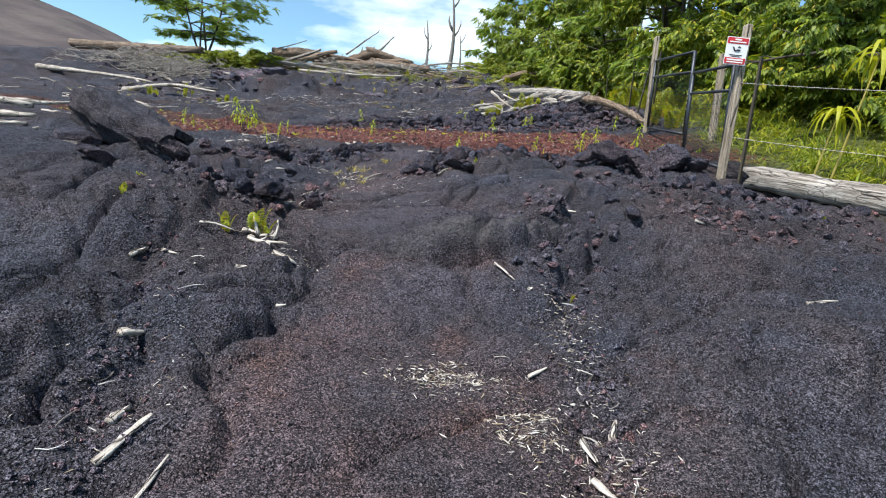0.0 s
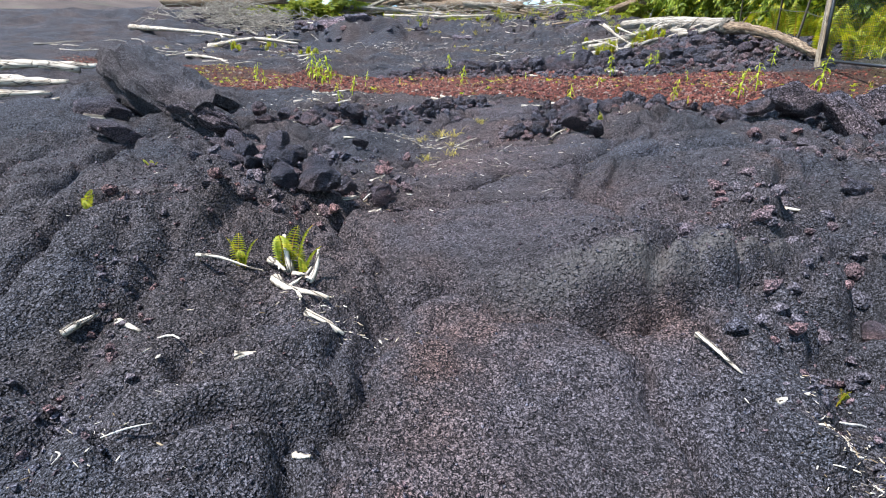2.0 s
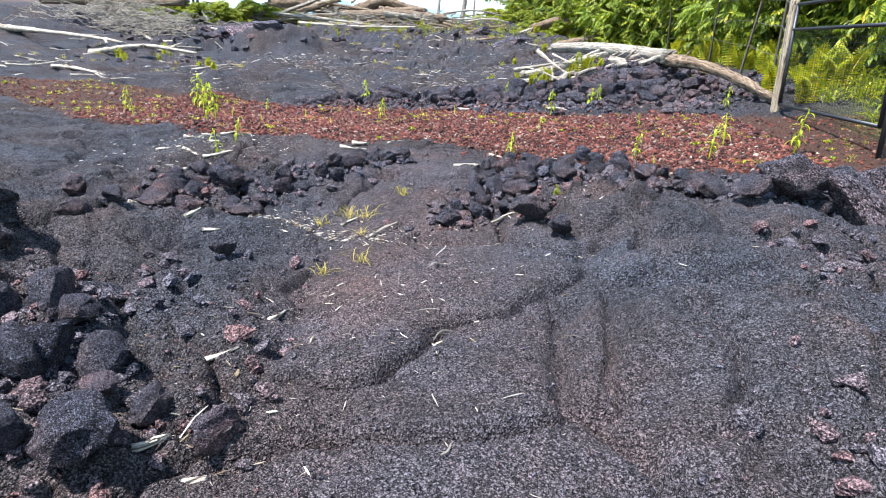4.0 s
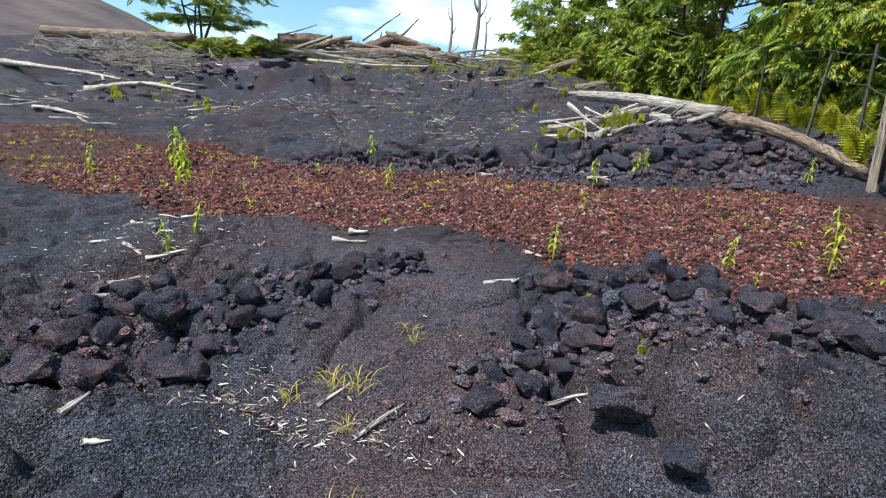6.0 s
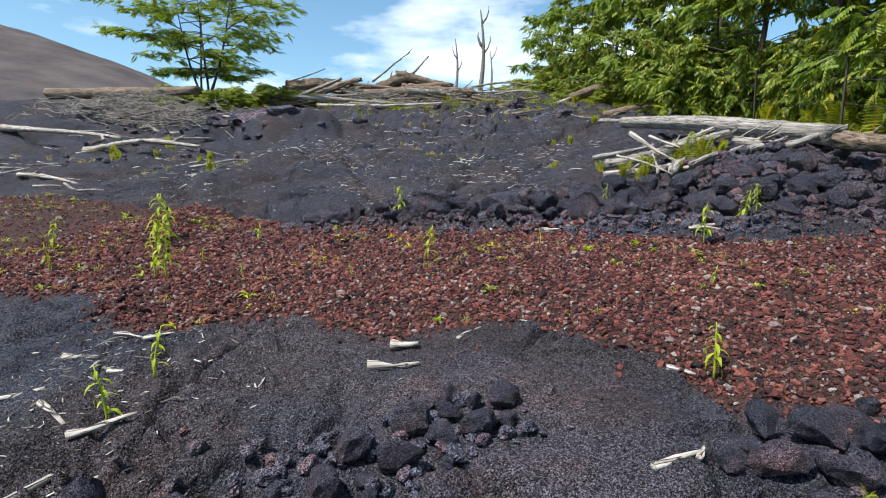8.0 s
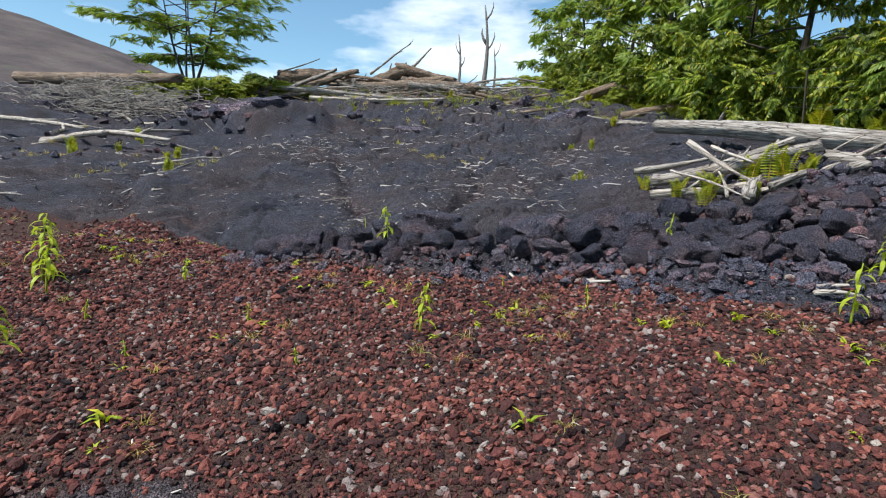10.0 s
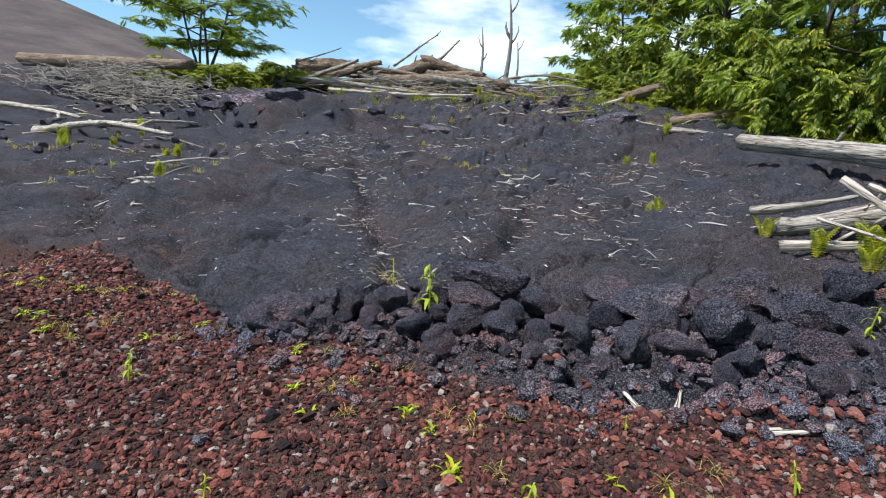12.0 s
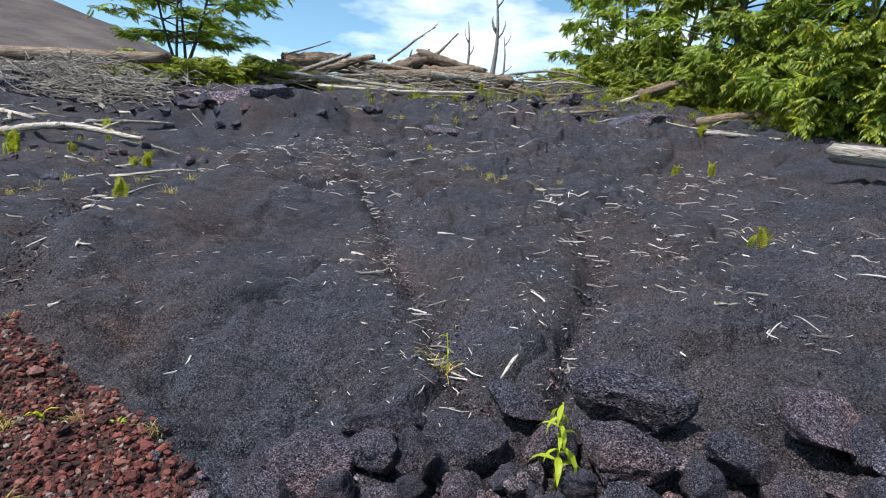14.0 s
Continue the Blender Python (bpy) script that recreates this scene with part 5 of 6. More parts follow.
def stick_litter():
    """Thin bent bleached twigs lying in the runnels and on the upper flow."""
    shapes = []
    for _ in range(6):
        t = np.linspace(-0.5, 0.5, 5)
        v, f = tube(np.stack([t, 0.12 * np.sin(rng.uniform(2, 5) * t + rng.uniform(0, 6)), 0.02 * np.cos(5 * t)], -1), rng.uniform(0.016, 0.036) * np.array([0.7, 1, 1.1, 0.9, 0.4]), 5)
        shapes.append((v, np.array([g if len(g) == 4 else [*g, g[2]] for g in f if len(g) == 4])))
    px, py = [], []
    for line, w, h in RUNNELS[:2] + RUNNELS[4:]:
        line = np.array(line)
        step = np.r_[0, np.cumsum(np.hypot(*np.diff(line, axis=0).T))]
        s = rng.uniform(0, step[-1], int(26 * step[-1]))
        px.append(np.interp(s, step, line[:, 0]) + rng.normal(0, 1.1 * w, len(s))), py.append(np.interp(s, step, line[:, 1]) + rng.normal(0, 1.1 * w, len(s)))
    for cx, cy, rx, ry, n in ((-6.2, 24.2, 1.3, 0.9, 240), (-5.0, 21.8, 0.5, 0.9, 130), (-8.5, 21.0, 1.2, 1.4, 130), (-2.5, 25.0, 2.5, 1.2, 190), (-0.4, 17.8, 0.6, 1.0, 26), (0.8, 21.0, 1.0, 1.4, 60), (-2.0, 20.5, 2.5, 2.5, 90), (-4.0, 16.5, 2.2, 1.2, 60), (-1.2, 16.5, 1.0, 1.0, 40), (-9.5, 26.0, 3.0, 2.0, 260), (-3.5, 9.7, 0.4, 0.5, 60), (0.8, 2.9, 0.08, 0.5, 40), (0.62, 1.9, 0.12, 0.2, 40), (-1.35, 2.4, 0.12, 0.6, 36), (-0.9, 6.2, 0.45, 0.5, 60), (2.2, 14.6, 0.7, 0.8, 60)):
        px.append(rng.normal(cx, rx, n)), py.append(rng.normal(cy, ry, n))
    x, y = np.concatenate(px), np.concatenate(py)
    n = len(x)
    size = (0.04 + 0.26 * rng.random(n) ** 3) * np.where(y < 12, 0.6, 1 + 0.05 * np.clip(y - 16, 0, 12))
    rot = turns(rng.normal(0, 1.3, n), rng.normal(0, 0.12, n), rng.normal(0, 0.6, n))
    v, f = spread(shapes, rng.integers(0, 6, n), np.stack([x, y, height(x, y) + 0.05 * size + 0.004], -1), rot, size[:, None] * np.stack([np.ones(n), rng.uniform(0.7, 1.2, n), rng.uniform(0.7, 1.2, n)], -1))
    thing("fallen_twigs", "scattered thin bleached twigs on black lava", "twigs", kind="stuff", mesh=mesh_of("fallen_twigs", v, f, TWIGS, False))


stick_litter()


def brushwood(cx, cy, w, d, h, count):
    """A heap of grey twigs."""
    pieces = []
    for _ in range(count):
        x, y = rng.normal(cx, w), rng.normal(cy, d)
        z = on_ground(x, y).z + rng.random() * h
        a, l = rng.uniform(0, 6.3), rng.uniform(0.5, 1.8)
        line = np.array([[x, y, z], [x + 0.5 * l * math.cos(a), y + 0.3 * l * math.sin(a), z + rng.normal(0.08, 0.12)], [x + l * math.cos(a + 0.3), y + 0.6 * l * math.sin(a), z + rng.normal(0.0, 0.2)]])
        pieces.append(tube(line, [0.02, 0.015, 0.008], 4))
    thing("brushwood", "heap of grey dead twigs on the slope", "twigs", kind="stuff", mesh=mesh_of("brushwood", *join(*pieces), GREYWOOD, False))


brushwood(-16.5, 30.6, 1.8, 0.8, 0.8, 620)
brushwood(-6.0, 36.3, 3.0, 0.8, 0.5, 150)

# ---- plants ----


def blade(length, width, arch, n=4):
    """A narrow pointed leaf along x that arches over; equal quads."""
    t = np.linspace(0, 1, n + 1)
    w = width * np.sin(np.pi * np.clip(0.08 + 0.92 * t, 0, 1)) ** 0.8
    mid = np.stack([length * t * np.cos(arch * t), 0 * t, length * t * np.sin(-arch * t * t) * 0.9], -1)
    left, right = mid + np.stack([0 * t, -w, 0.25 * w], -1), mid + np.stack([0 * t, w, 0.25 * w], -1)
    v = np.vstack([left, mid, right])
    k = n + 1
    i = np.arange(n)
    return v, np.vstack([np.stack([i, i + 1, k + i + 1, k + i], -1), np.stack([k + i, k + i + 1, 2 * k + i + 1, 2 * k + i], -1)])


def compound_leaf(pairs, length, leaflet, width, droop, blade_n=2):
    """A leaf of paired leaflets along x, drooping to its tip."""
    w = width / leaflet
    shape = blade(1, w, 0.5, blade_n) if blade_n > 1 else (np.array([[0, 0, 0], [0.42, -1.25 * w, 0.02], [1, 0, -0.22], [0.42, 1.25 * w, 0.02]]), np.array([[0, 1, 2, 3]]))
    where, yaw, tilt, scale = [], [], [], []
    for i in range(pairs):
        t = (i + 1) / (pairs + 0.5)
        s = leaflet * (0.55 + 0.6 * math.sin(math.pi * min(1, 0.15 + 0.8 * t)))
        for side in (-1, 1):
            where.append((length * t, 0, -droop * length * t * t)), yaw.append(side * (1.25 - 0.45 * t)), tilt.append(0.35 + droop * t), scale.append(s)
    where.append((length, 0, -droop * length)), yaw.append(0.0), tilt.append(0.6), scale.append(leaflet)
    yaw, tilt = np.array(yaw), np.array(tilt)
    v, f = spread([shape], np.zeros(len(yaw), int), np.array(where), turns(yaw, tilt, 0 * yaw), np.array(scale))
    return v, f


def fern_frond(length, pairs=15):
    shape = blade(1, 0.2, 0.3, 2)
    t = np.repeat(np.linspace(0.08, 0.98, pairs), 2)
    side = np.tile([-1.0, 1.0], pairs)
    where = np.stack([length * (0.10 * t + 0.22 * t ** 2.2), 0 * t, length * (t - 0.22 * t ** 3)], -1)
    size = length * 0.19 * np.sin(np.pi * (0.12 + 0.84 * t)) ** 0.8
    v, f = spread([shape], np.zeros(len(t), int), where, turns(side * 1.45, 0 * t - 0.1, side * 0.9), size)
    spine = np.linspace(0, 1, 6)
    sv, sf = tube(np.stack([length * (0.10 * spine + 0.22 * spine ** 2.2), 0 * spine, length * (spine - 0.22 * spine ** 3)], -1), np.linspace(0.009, 0.003, 6) * length * 1.6, 4)
    return join((v, f.tolist()), (sv, sf))


FRONDS = [mesh_of("frond", *fern_frond(1.0), FERN, False) for _ in range(1)]


def fern(x, y, height, count=6, label="yellow-green sword fern growing from a crack", z=None):
    ob = thing("fern", label, "fern", Matrix.Translation(on_ground(x, y, -0.01) if z is None else (x, y, z)), "ferns in the lava")
    for i in range(count):
        a = 360 * i / count + rng.uniform(-25, 25)
        s = height * rng.uniform(0.65, 1.1)
        part("frond", FRONDS[0], ob, "", pose(rng.normal(0, 0.12 * height), rng.normal(0, 0.08 * height), 0, 0, rng.uniform(-14, 6), a) @ Matrix.Diagonal((s, s * 1.1, s, 1)))
    return ob


PATH_FERNS = [
    (-1.58, 4.0, 0.18, 4), (-1.4, 4.1, 0.25, 5), (-1.32, 4.06, 0.2, 4), (-2.3, 3.95, 0.13, 4), (3.75, 5.6, 0.22, 5), (-2.5, 5.5, 0.16, 4), (-2.75, 5.0, 0.12, 3), (0.95, 3.95, 0.1, 3),
    (0.2, 9.0, 0.12, 3), (0.05, 7.95, 0.16, 4), (0.4, 8.3, 0.16, 3), (-6.8, 7.2, 0.3, 5), (-7.3, 8.0, 0.3, 5),
]
MOUND_FERNS = [
    (0.74, 16.3, 0.28, 6), (0.95, 15.75, 0.4, 6), (1.2, 15.5, 0.42, 6), (1.08, 15.2, 0.28, 4), (1.75, 15.7, 0.45, 6), (2.0, 15.5, 0.5, 6), (2.2, 15.4, 0.4, 5), (1.6, 15.25, 0.25, 4),
    (3.6, 14.0, 0.3, 5), (4.6, 13.2, 0.7, 8), (4.9, 12.7, 0.7, 8), (5.2, 14.2, 0.8, 8),
]
UPPER_FERNS = [
    (0.21, 18.3, 0.3, 5), (1.1, 21.9, 0.35, 7), (0.75, 22.6, 0.3, 5), (-8.9, 22.2, 0.4, 8), (-9.3, 22.4, 0.35, 6), (-7.4, 19.2, 0.4, 6), (-8.0, 30.7, 0.6, 5), (-12.4, 26.0, 0.55, 6),
    (-12.0, 22.7, 0.5, 6), (-12.6, 23.4, 0.6, 7), (-10.9, 22.9, 0.3, 5), (-11.5, 24.8, 0.3, 4), (-4.1, 27.0, 0.3, 4), (-7.0, 33.0, 0.4, 6), (-4.0, 33.6, 0.4, 6), (-3.0, 35.6, 0.5, 7),
    (-9.8, 35.8, 0.5, 7), (3.0, 33.5, 0.5, 7), (2.6, 26.6, 0.45, 6),
]
for x, y, h, n in PATH_FERNS + MOUND_FERNS + UPPER_FERNS:
    fern(x, y, h, n)
for _ in range(60):
    t = rng.random()
    x, y = np.interp(t, [0, 0.25, 0.5, 0.75, 1], [5.6, 6.0, 6.4, 5.4, 3.0]) + rng.normal(0.3, 0.4), 13 + 29 * t
    fern(x, y, rng.uniform(0.5, 0.95), 7, "green fern clump at the forest's edge")

LANCE = mesh_of("leaf", *blade(1, 0.11, 0.7, 4), SHOOT, False)


def seedling(x, y, height, count, label="bright green seedling with long pointed leaves", lean=0.15, size=None):
    base = on_ground(x, y, -0.01)
    ob = thing("seedling", label, "seedling", Matrix.Translation(base), "seedlings")
    a = rng.uniform(0, 6.3)
    t = np.linspace(0, 1, 7)
    line = np.stack([lean * height * t ** 2 * math.cos(a), lean * height * t ** 2 * math.sin(a), height * t], -1)
    part("stem", mesh_of("stem", *tube(line, np.linspace(0.006, 0.0025, 7) * (1 + height), 5), SHOOT, True), ob)
    for i in range(count):
        s = 0.25 + 0.75 * (i + 0.5) / count
        p = [np.interp(s, t, line[:, k]) for k in range(3)]
        l = (size or 0.38 * height) * rng.uniform(0.6, 1.1) * (1.15 - 0.5 * s)
        part("leaf", LANCE, ob, "", pose(*p, 0, rng.uniform(-35, 35), 137.5 * i + rng.uniform(-20, 20)) @ Matrix.Diagonal((l, l, l, 1)))


LOW_SEEDLINGS = [
    (-1.77, 12.45, 0.36, 16), (-4.1, 11.75, 0.55, 20), (-4.3, 11.9, 0.4, 14), (-3.1, 9.5, 0.32, 12), (-3.0, 9.75, 0.3, 12), (0.12, 10.15, 0.34, 14), (1.43, 9.65, 0.3, 16), (1.55, 9.4, 0.12, 8),
    (0.9, 12.4, 0.42, 14), (2.2, 9.6, 0.4, 16), (2.6, 10.2, 0.4, 14), (3.2, 9.8, 0.5, 18), (-2.45, 12.0, 0.12, 8), (-3.5, 12.0, 0.12, 8), (0.6, 11.4, 0.16, 8), (2.0, 11.5, 0.18, 10),
    (3.5, 12.3, 0.35, 14), (-5.6, 12.2, 0.3, 12),
]
HIGH_SEEDLINGS = [
    (-2.35, 14.55, 0.42, 16), (1.66, 13.3, 0.42, 20), (1.85, 13.4, 0.34, 16), (-5.1, 13.3, 0.6, 24), (-4.9, 13.1, 0.5, 20), (-3.95, 13.5, 0.22, 12), (-6.2, 13.0, 0.4, 14), (-3.0, 12.6, 0.14, 10),
    (-0.6, 12.9, 0.16, 8), (0.3, 14.0, 0.3, 10), (-1.2, 13.3, 0.1, 6), (-2.9, 16.1, 0.3, 5), (-4.2, 12.6, 0.16, 9),
]
for x, y, h, n in LOW_SEEDLINGS + HIGH_SEEDLINGS:
    seedling(x, y, h, n)


def tufts(name, spots, material, label, category, tall=(0.05, 0.14), width=0.016, per=14):
    """Grass: many thin blades in tufts."""
    shape = blade(1, width, 0.8, 3)
    x, y = np.array([s[0] for s in spots]), np.array([s[1] for s in spots])
    grow = np.array([s[2] for s in spots])
    x, y, grow = np.repeat(x, per), np.repeat(y, per), np.repeat(grow, per)
    n = len(x)
    x, y = x + rng.normal(0, 0.15, n) * grow, y + rng.normal(0, 0.15, n) * grow
    where = np.stack([x, y, height(x, y) - 0.005], -1)
    rot = turns(rng.uniform(0, 6.3, n), rng.uniform(-1.45, -0.7, n), rng.normal(0, 0.3, n))
    thing(name, label, category, kind="stuff", mesh=mesh_of(name, *spread([shape], np.zeros(n, int), where, rot, grow * rng.uniform(0.6, 1.2, n)), material, False))


wx_, wy_ = scatter_xy(2000, (-12, 5, 8.6, 17), lambda x, y: 0.5 * red_zone(x, y) * np.clip(0.4 + 1.3 * rough_noise(x, y, 1.2, 2, 95), 0.1, 1))
tufts("weeds", [(x, y, h) for x, y, h in zip(wx_, wy_, rng.uniform(0.03, 0.11, len(wx_)))], SHOOT, "small green weeds sprouting in the red gravel", "weeds", width=0.1, per=9)
tufts("dry_grass", [(-1.56, 7.93, 0.15), (-1.36, 8.02, 0.17), (-1.22, 7.98, 0.17), (-1.2, 7.7, 0.12), (-1.75, 12.15, 0.13), (-1.0, 8.55, 0.14), (-0.95, 8.4, 0.12), (-2.95, 16.05, 0.24), (-1.3, 6.9, 0.14), (-1.1, 7.1, 0.14), (-1.0, 12.3, 0.1), (-0.9, 13.0, 0.12)] + [(float(x), float(y), 0.1) for x, y in zip(wx_[:220] + 0.2, wy_[:220])] + [(rng.normal(-2.2, 0.5), rng.normal(22.0, 0.25), 0.16) for _ in range(14)] + [(rng.uniform(-9.5, -6.5), rng.normal(20.5, 1.3), 0.2) for _ in range(14)] + [(rng.uniform(-13, 4), rng.uniform(30, 37), 0.3) for _ in range(70)] + [(rng.uniform(-16, -9), rng.uniform(21, 27), 0.22) for _ in range(26)], STRAW, "dry yellow grass tufts in cracks", "grass", per=22)

tufts("crest_grass", [(rng.uniform(-14, 4.5), rng.uniform(33.5, 41), rng.uniform(0.2, 0.45)) for _ in range(300)] + [(rng.uniform(0.5, 5.0), rng.uniform(28, 36), rng.uniform(0.15, 0.35)) for _ in range(120)], MEADOW, "yellow-green grass and low growth along the crest", "grass", per=16, width=0.03)


def meadow():
    spots = []
    for _ in range(1900):
        y = rng.uniform(4.5, 44)
        edge = np.interp(y, [4, 7, 11, 16, 22, 30, 45], [5.0, 4.5, 4.9, 5.8, 6.0, 4.8, 2.2])
        spots.append((edge + abs(rng.normal(0, 2.6 if y < 18 else 1.0)), y, rng.uniform(0.15, 0.5)))
    tufts("meadow", spots, MEADOW, "tall yellow-green grass beyond the fence", "grass", per=11, width=0.03)


meadow()

# ---- trees ----
SPRIG = [compound_leaf(3, 0.4, 0.2, 0.05, 0.2, 1), compound_leaf(4, 0.45, 0.18, 0.045, 0.1, 1)]
SMALL = [compound_leaf(5, 0.5, 0.2, 0.04, 0.5, 1), compound_leaf(5, 0.55, 0.22, 0.04, 0.3, 1)]
LEAVES = [compound_leaf(7, 0.55, 0.2, 0.036, 0.4, 1), compound_leaf(6, 0.48, 0.22, 0.04, 0.6, 1), compound_leaf(8, 0.65, 0.19, 0.034, 0.25, 1)]
FINE = [compound_leaf(9, 0.75, 0.17, 0.026, 0.12, 1), compound_leaf(8, 0.6, 0.2, 0.03, 0.2, 1)]


def tree_meshes(height, spread_, limbs, twigs, leaves_each, low, material, shapes, flat=0.0, bark=None, leaf_size=1.0, stems=1, broad=False):
    """Trunk with limbs, and a crown of single compound leaves."""
    wood, tips = [], []
    for s in range(stems):
        a0 = rng.uniform(0, 6.3)
        lean = 0.0 if stems == 1 else rng.uniform(0.1, 0.28)
        t = np.linspace(0, 1, 10)
        hs = height * (1 if s == 0 else rng.uniform(0.7, 0.95))
        line = np.stack([hs * (lean * t * math.cos(a0) + 0.03 * np.sin(4 * t + a0)), hs * (lean * t * math.sin(a0) + 0.03 * np.cos(5 * t + a0) - 0.03 * math.cos(a0)), hs * t], -1)
        wood.append(tube(line, np.linspace(0.018 * hs, 0.003 * hs, 10) * (1.0 if stems == 1 else 0.7), 9, 0.05, rng))
        for i in range(limbs):
            h = low + (0.97 - low) * (i + rng.random()) / limbs
            p = np.array([np.interp(h, t, line[:, k]) for k in range(3)])
            a, l = 2.4 * i + rng.normal(0, 0.4), spread_ * ((0.35 + 0.6 * h) if broad else (1.1 - 0.65 * h)) * rng.uniform(0.75, 1.15)
            rise = rng.uniform(0.15, 0.6) * (1 - flat) + 0.25 * flat
            u = np.linspace(0, 1, 6)
            limb = p + np.stack([l * u * math.cos(a), l * u * math.sin(a), l * (rise * u - 0.22 * u * u)], -1) + 0.03 * l * rng.standard_normal((6, 3)) * u[:, None]
            wood.append(tube(limb, np.linspace(0.007, 0.002, 6) * hs * (1.1 - 0.6 * h), 6))
            for j in range(twigs):
                v = rng.uniform(0.3, 1.0)
                q = np.array([np.interp(v, u, limb[:, k]) for k in range(3)])
                b, m = a + rng.normal(0, 0.9), 0.32 * l * rng.uniform(0.5, 1.2)
                end = q + np.array([m * math.cos(b), m * math.sin(b), m * (rng.normal(0.1, 0.3) * (1 - flat))])
                wood.append(tube(np.array([q, 0.5 * (q + end) + [0, 0, 0.06 * m], end]), [0.0016 * hs, 0.0012 * hs, 0.0006 * hs], 4))
                for _ in range(leaves_each):
                    w = rng.uniform(0.25, 1.05)
                    tips.append((*(q + w * (end - q) + rng.normal(0, 0.05, 3)), b + rng.normal(0, 1.0)))
    tips = np.array(tips)
    n = len(tips)
    rot = turns(tips[:, 3], rng.normal(0.25 - 0.25 * flat, 0.35 * (1 - 0.6 * flat), n), rng.normal(0, 0.35, n))
    v, f = spread(shapes, rng.integers(0, len(shapes), n), tips[:, :3], rot, leaf_size * rng.uniform(0.7, 1.25, n))
    return mesh_of("trunk", *join(*wood), bark or BARK, True), mesh_of("crown", v, f, material, False)


def tree(meshes, x, y, yaw, size, label, group="forest trees", z=None):
    ob = thing("tree", label, "tree", pose(x, y, on_ground(x, y).z - 0.05 if z is None else z, 0, 0, yaw) @ Matrix.Diagonal((size, size, size, 1)), group)
    part("trunk", meshes[0], ob)
    part("crown", meshes[1], ob)
    return ob


FOREST = [tree_meshes(7.5, 3.0, 17, 8, 13, 0.05, LEAF, LEAVES, leaf_size=0.62), tree_meshes(9.5, 3.2, 18, 8, 13, 0.10, LEAF, LEAVES, leaf_size=0.66), tree_meshes(6.0, 2.7, 16, 8, 12, 0.03, LEAF_LIGHT, LEAVES, stems=1, leaf_size=0.55)]
NEAR_TREES = [
    (8.6, 10.5, 1, 40, 1.0), (10.8, 8.0, 0, 10, 1.1), (11.5, 12.8, 1, 200, 1.1), (8.4, 14.3, 0, 100, 1.0), (7.9, 17.2, 2, 250, 1.1), (7.6, 19.6, 0, 300, 0.95), (10.2, 17.2, 1, 80, 1.1), (14.0, 16.0, 1, 0, 1.2),
    (14.0, 9.5, 1, 160, 1.2), (13.0, 5.0, 0, 110, 1.2), (11.0, 3.0, 1, 70, 1.0),
]
FAR_TREES = [
    (7.9, 22.6, 1, 20, 0.9), (7.4, 25.4, 0, 130, 0.95), (7.5, 28.4, 2, 60, 1.2), (6.9, 31.2, 0, 220, 0.95), (6.3, 34.2, 2, 330, 1.2), (5.7, 37.2, 0, 170, 0.9), (4.9, 40.2, 2, 15, 1.15), (4.2, 43.5, 0, 75, 0.85),
    (3.6, 47.0, 2, 190, 1.1), (9.6, 24.0, 1, 270, 1.15), (9.3, 31.0, 1, 145, 1.1), (8.0, 38.0, 1, 350, 1.0), (12.0, 22.0, 1, 33, 1.2),
]
for x, y, k, yaw, s in NEAR_TREES + FAR_TREES:
    tree(FOREST[k], x, y, yaw, s, ("green forest tree with drooping feathery leaves", "tall green forest tree with a dark trunk", "young pale green tree at the forest's edge")[k])
YOUNG = tree_meshes(6.8, 4.9, 12, 8, 7, 0.22, LEAF_FEATHER, FINE, flat=0.75, leaf_size=0.66, stems=4, broad=True)
tree(YOUNG, -16.2, 36.5, 20, 1.0, "young tree with layered feathery leaves on the crest", "trees on the crest")
SHRUB = tree_meshes(1.3, 1.1, 10, 5, 5, 0.03, MEADOW, SPRIG, leaf_size=0.55, stems=3)
for x, y, s, yaw in ((-15.5, 35.2, 1.0, 0), (-13.6, 35.0, 0.9, 70), (-17.0, 35.3, 0.9, 140), (-12.2, 35.6, 0.8, 30), (-14.6, 34.2, 0.7, 220), (-18.3, 35.6, 0.7, 310), (0.9, 46.0, 1.0, 200), (1.8, 43.5, 0.9, 90), (-11.0, 36.4, 0.6, 10), (2.8, 40.5, 0.8, 120), (3.6, 37.0, 0.7, 45), (4.4, 33.0, 0.6, 0), (-16.2, 34.4, 0.7, 170)):
    ob = thing("shrub", "low yellow-green shrub on the crest", "shrub", pose(x, y, on_ground(x, y).z - 0.03, 0, 0, yaw) @ Matrix.Diagonal((1.3 * s, 1.3 * s, s, 1)), "shrubs on the crest")
    part("trunk", SHRUB[0], ob)
    part("foliage", SHRUB[1], ob)
BUSH = tree_meshes(2.2, 1.6, 10, 5, 5, 0.04, LEAF, SMALL, leaf_size=0.8, stems=2)
for i in range(26):
    t = (i + 0.5) / 26
    x, y = np.interp(t, [0, 0.2, 0.5, 0.75, 1], [9.2, 7.4, 6.9, 5.6, 3.2]) + rng.normal(0.3, 0.4), 9.5 + 35 * t
    ob = thing("bush", "leafy green bush under the forest trees", "bush", pose(x, y, on_ground(x, y).z - 0.03, 0, 0, rng.uniform(0, 360)) @ Matrix.Diagonal((*(3 * [rng.uniform(0.7, 1.15)]), 1)), "bushes under the trees")
    part("trunk", BUSH[0], ob)
    part("foliage", BUSH[1], ob)


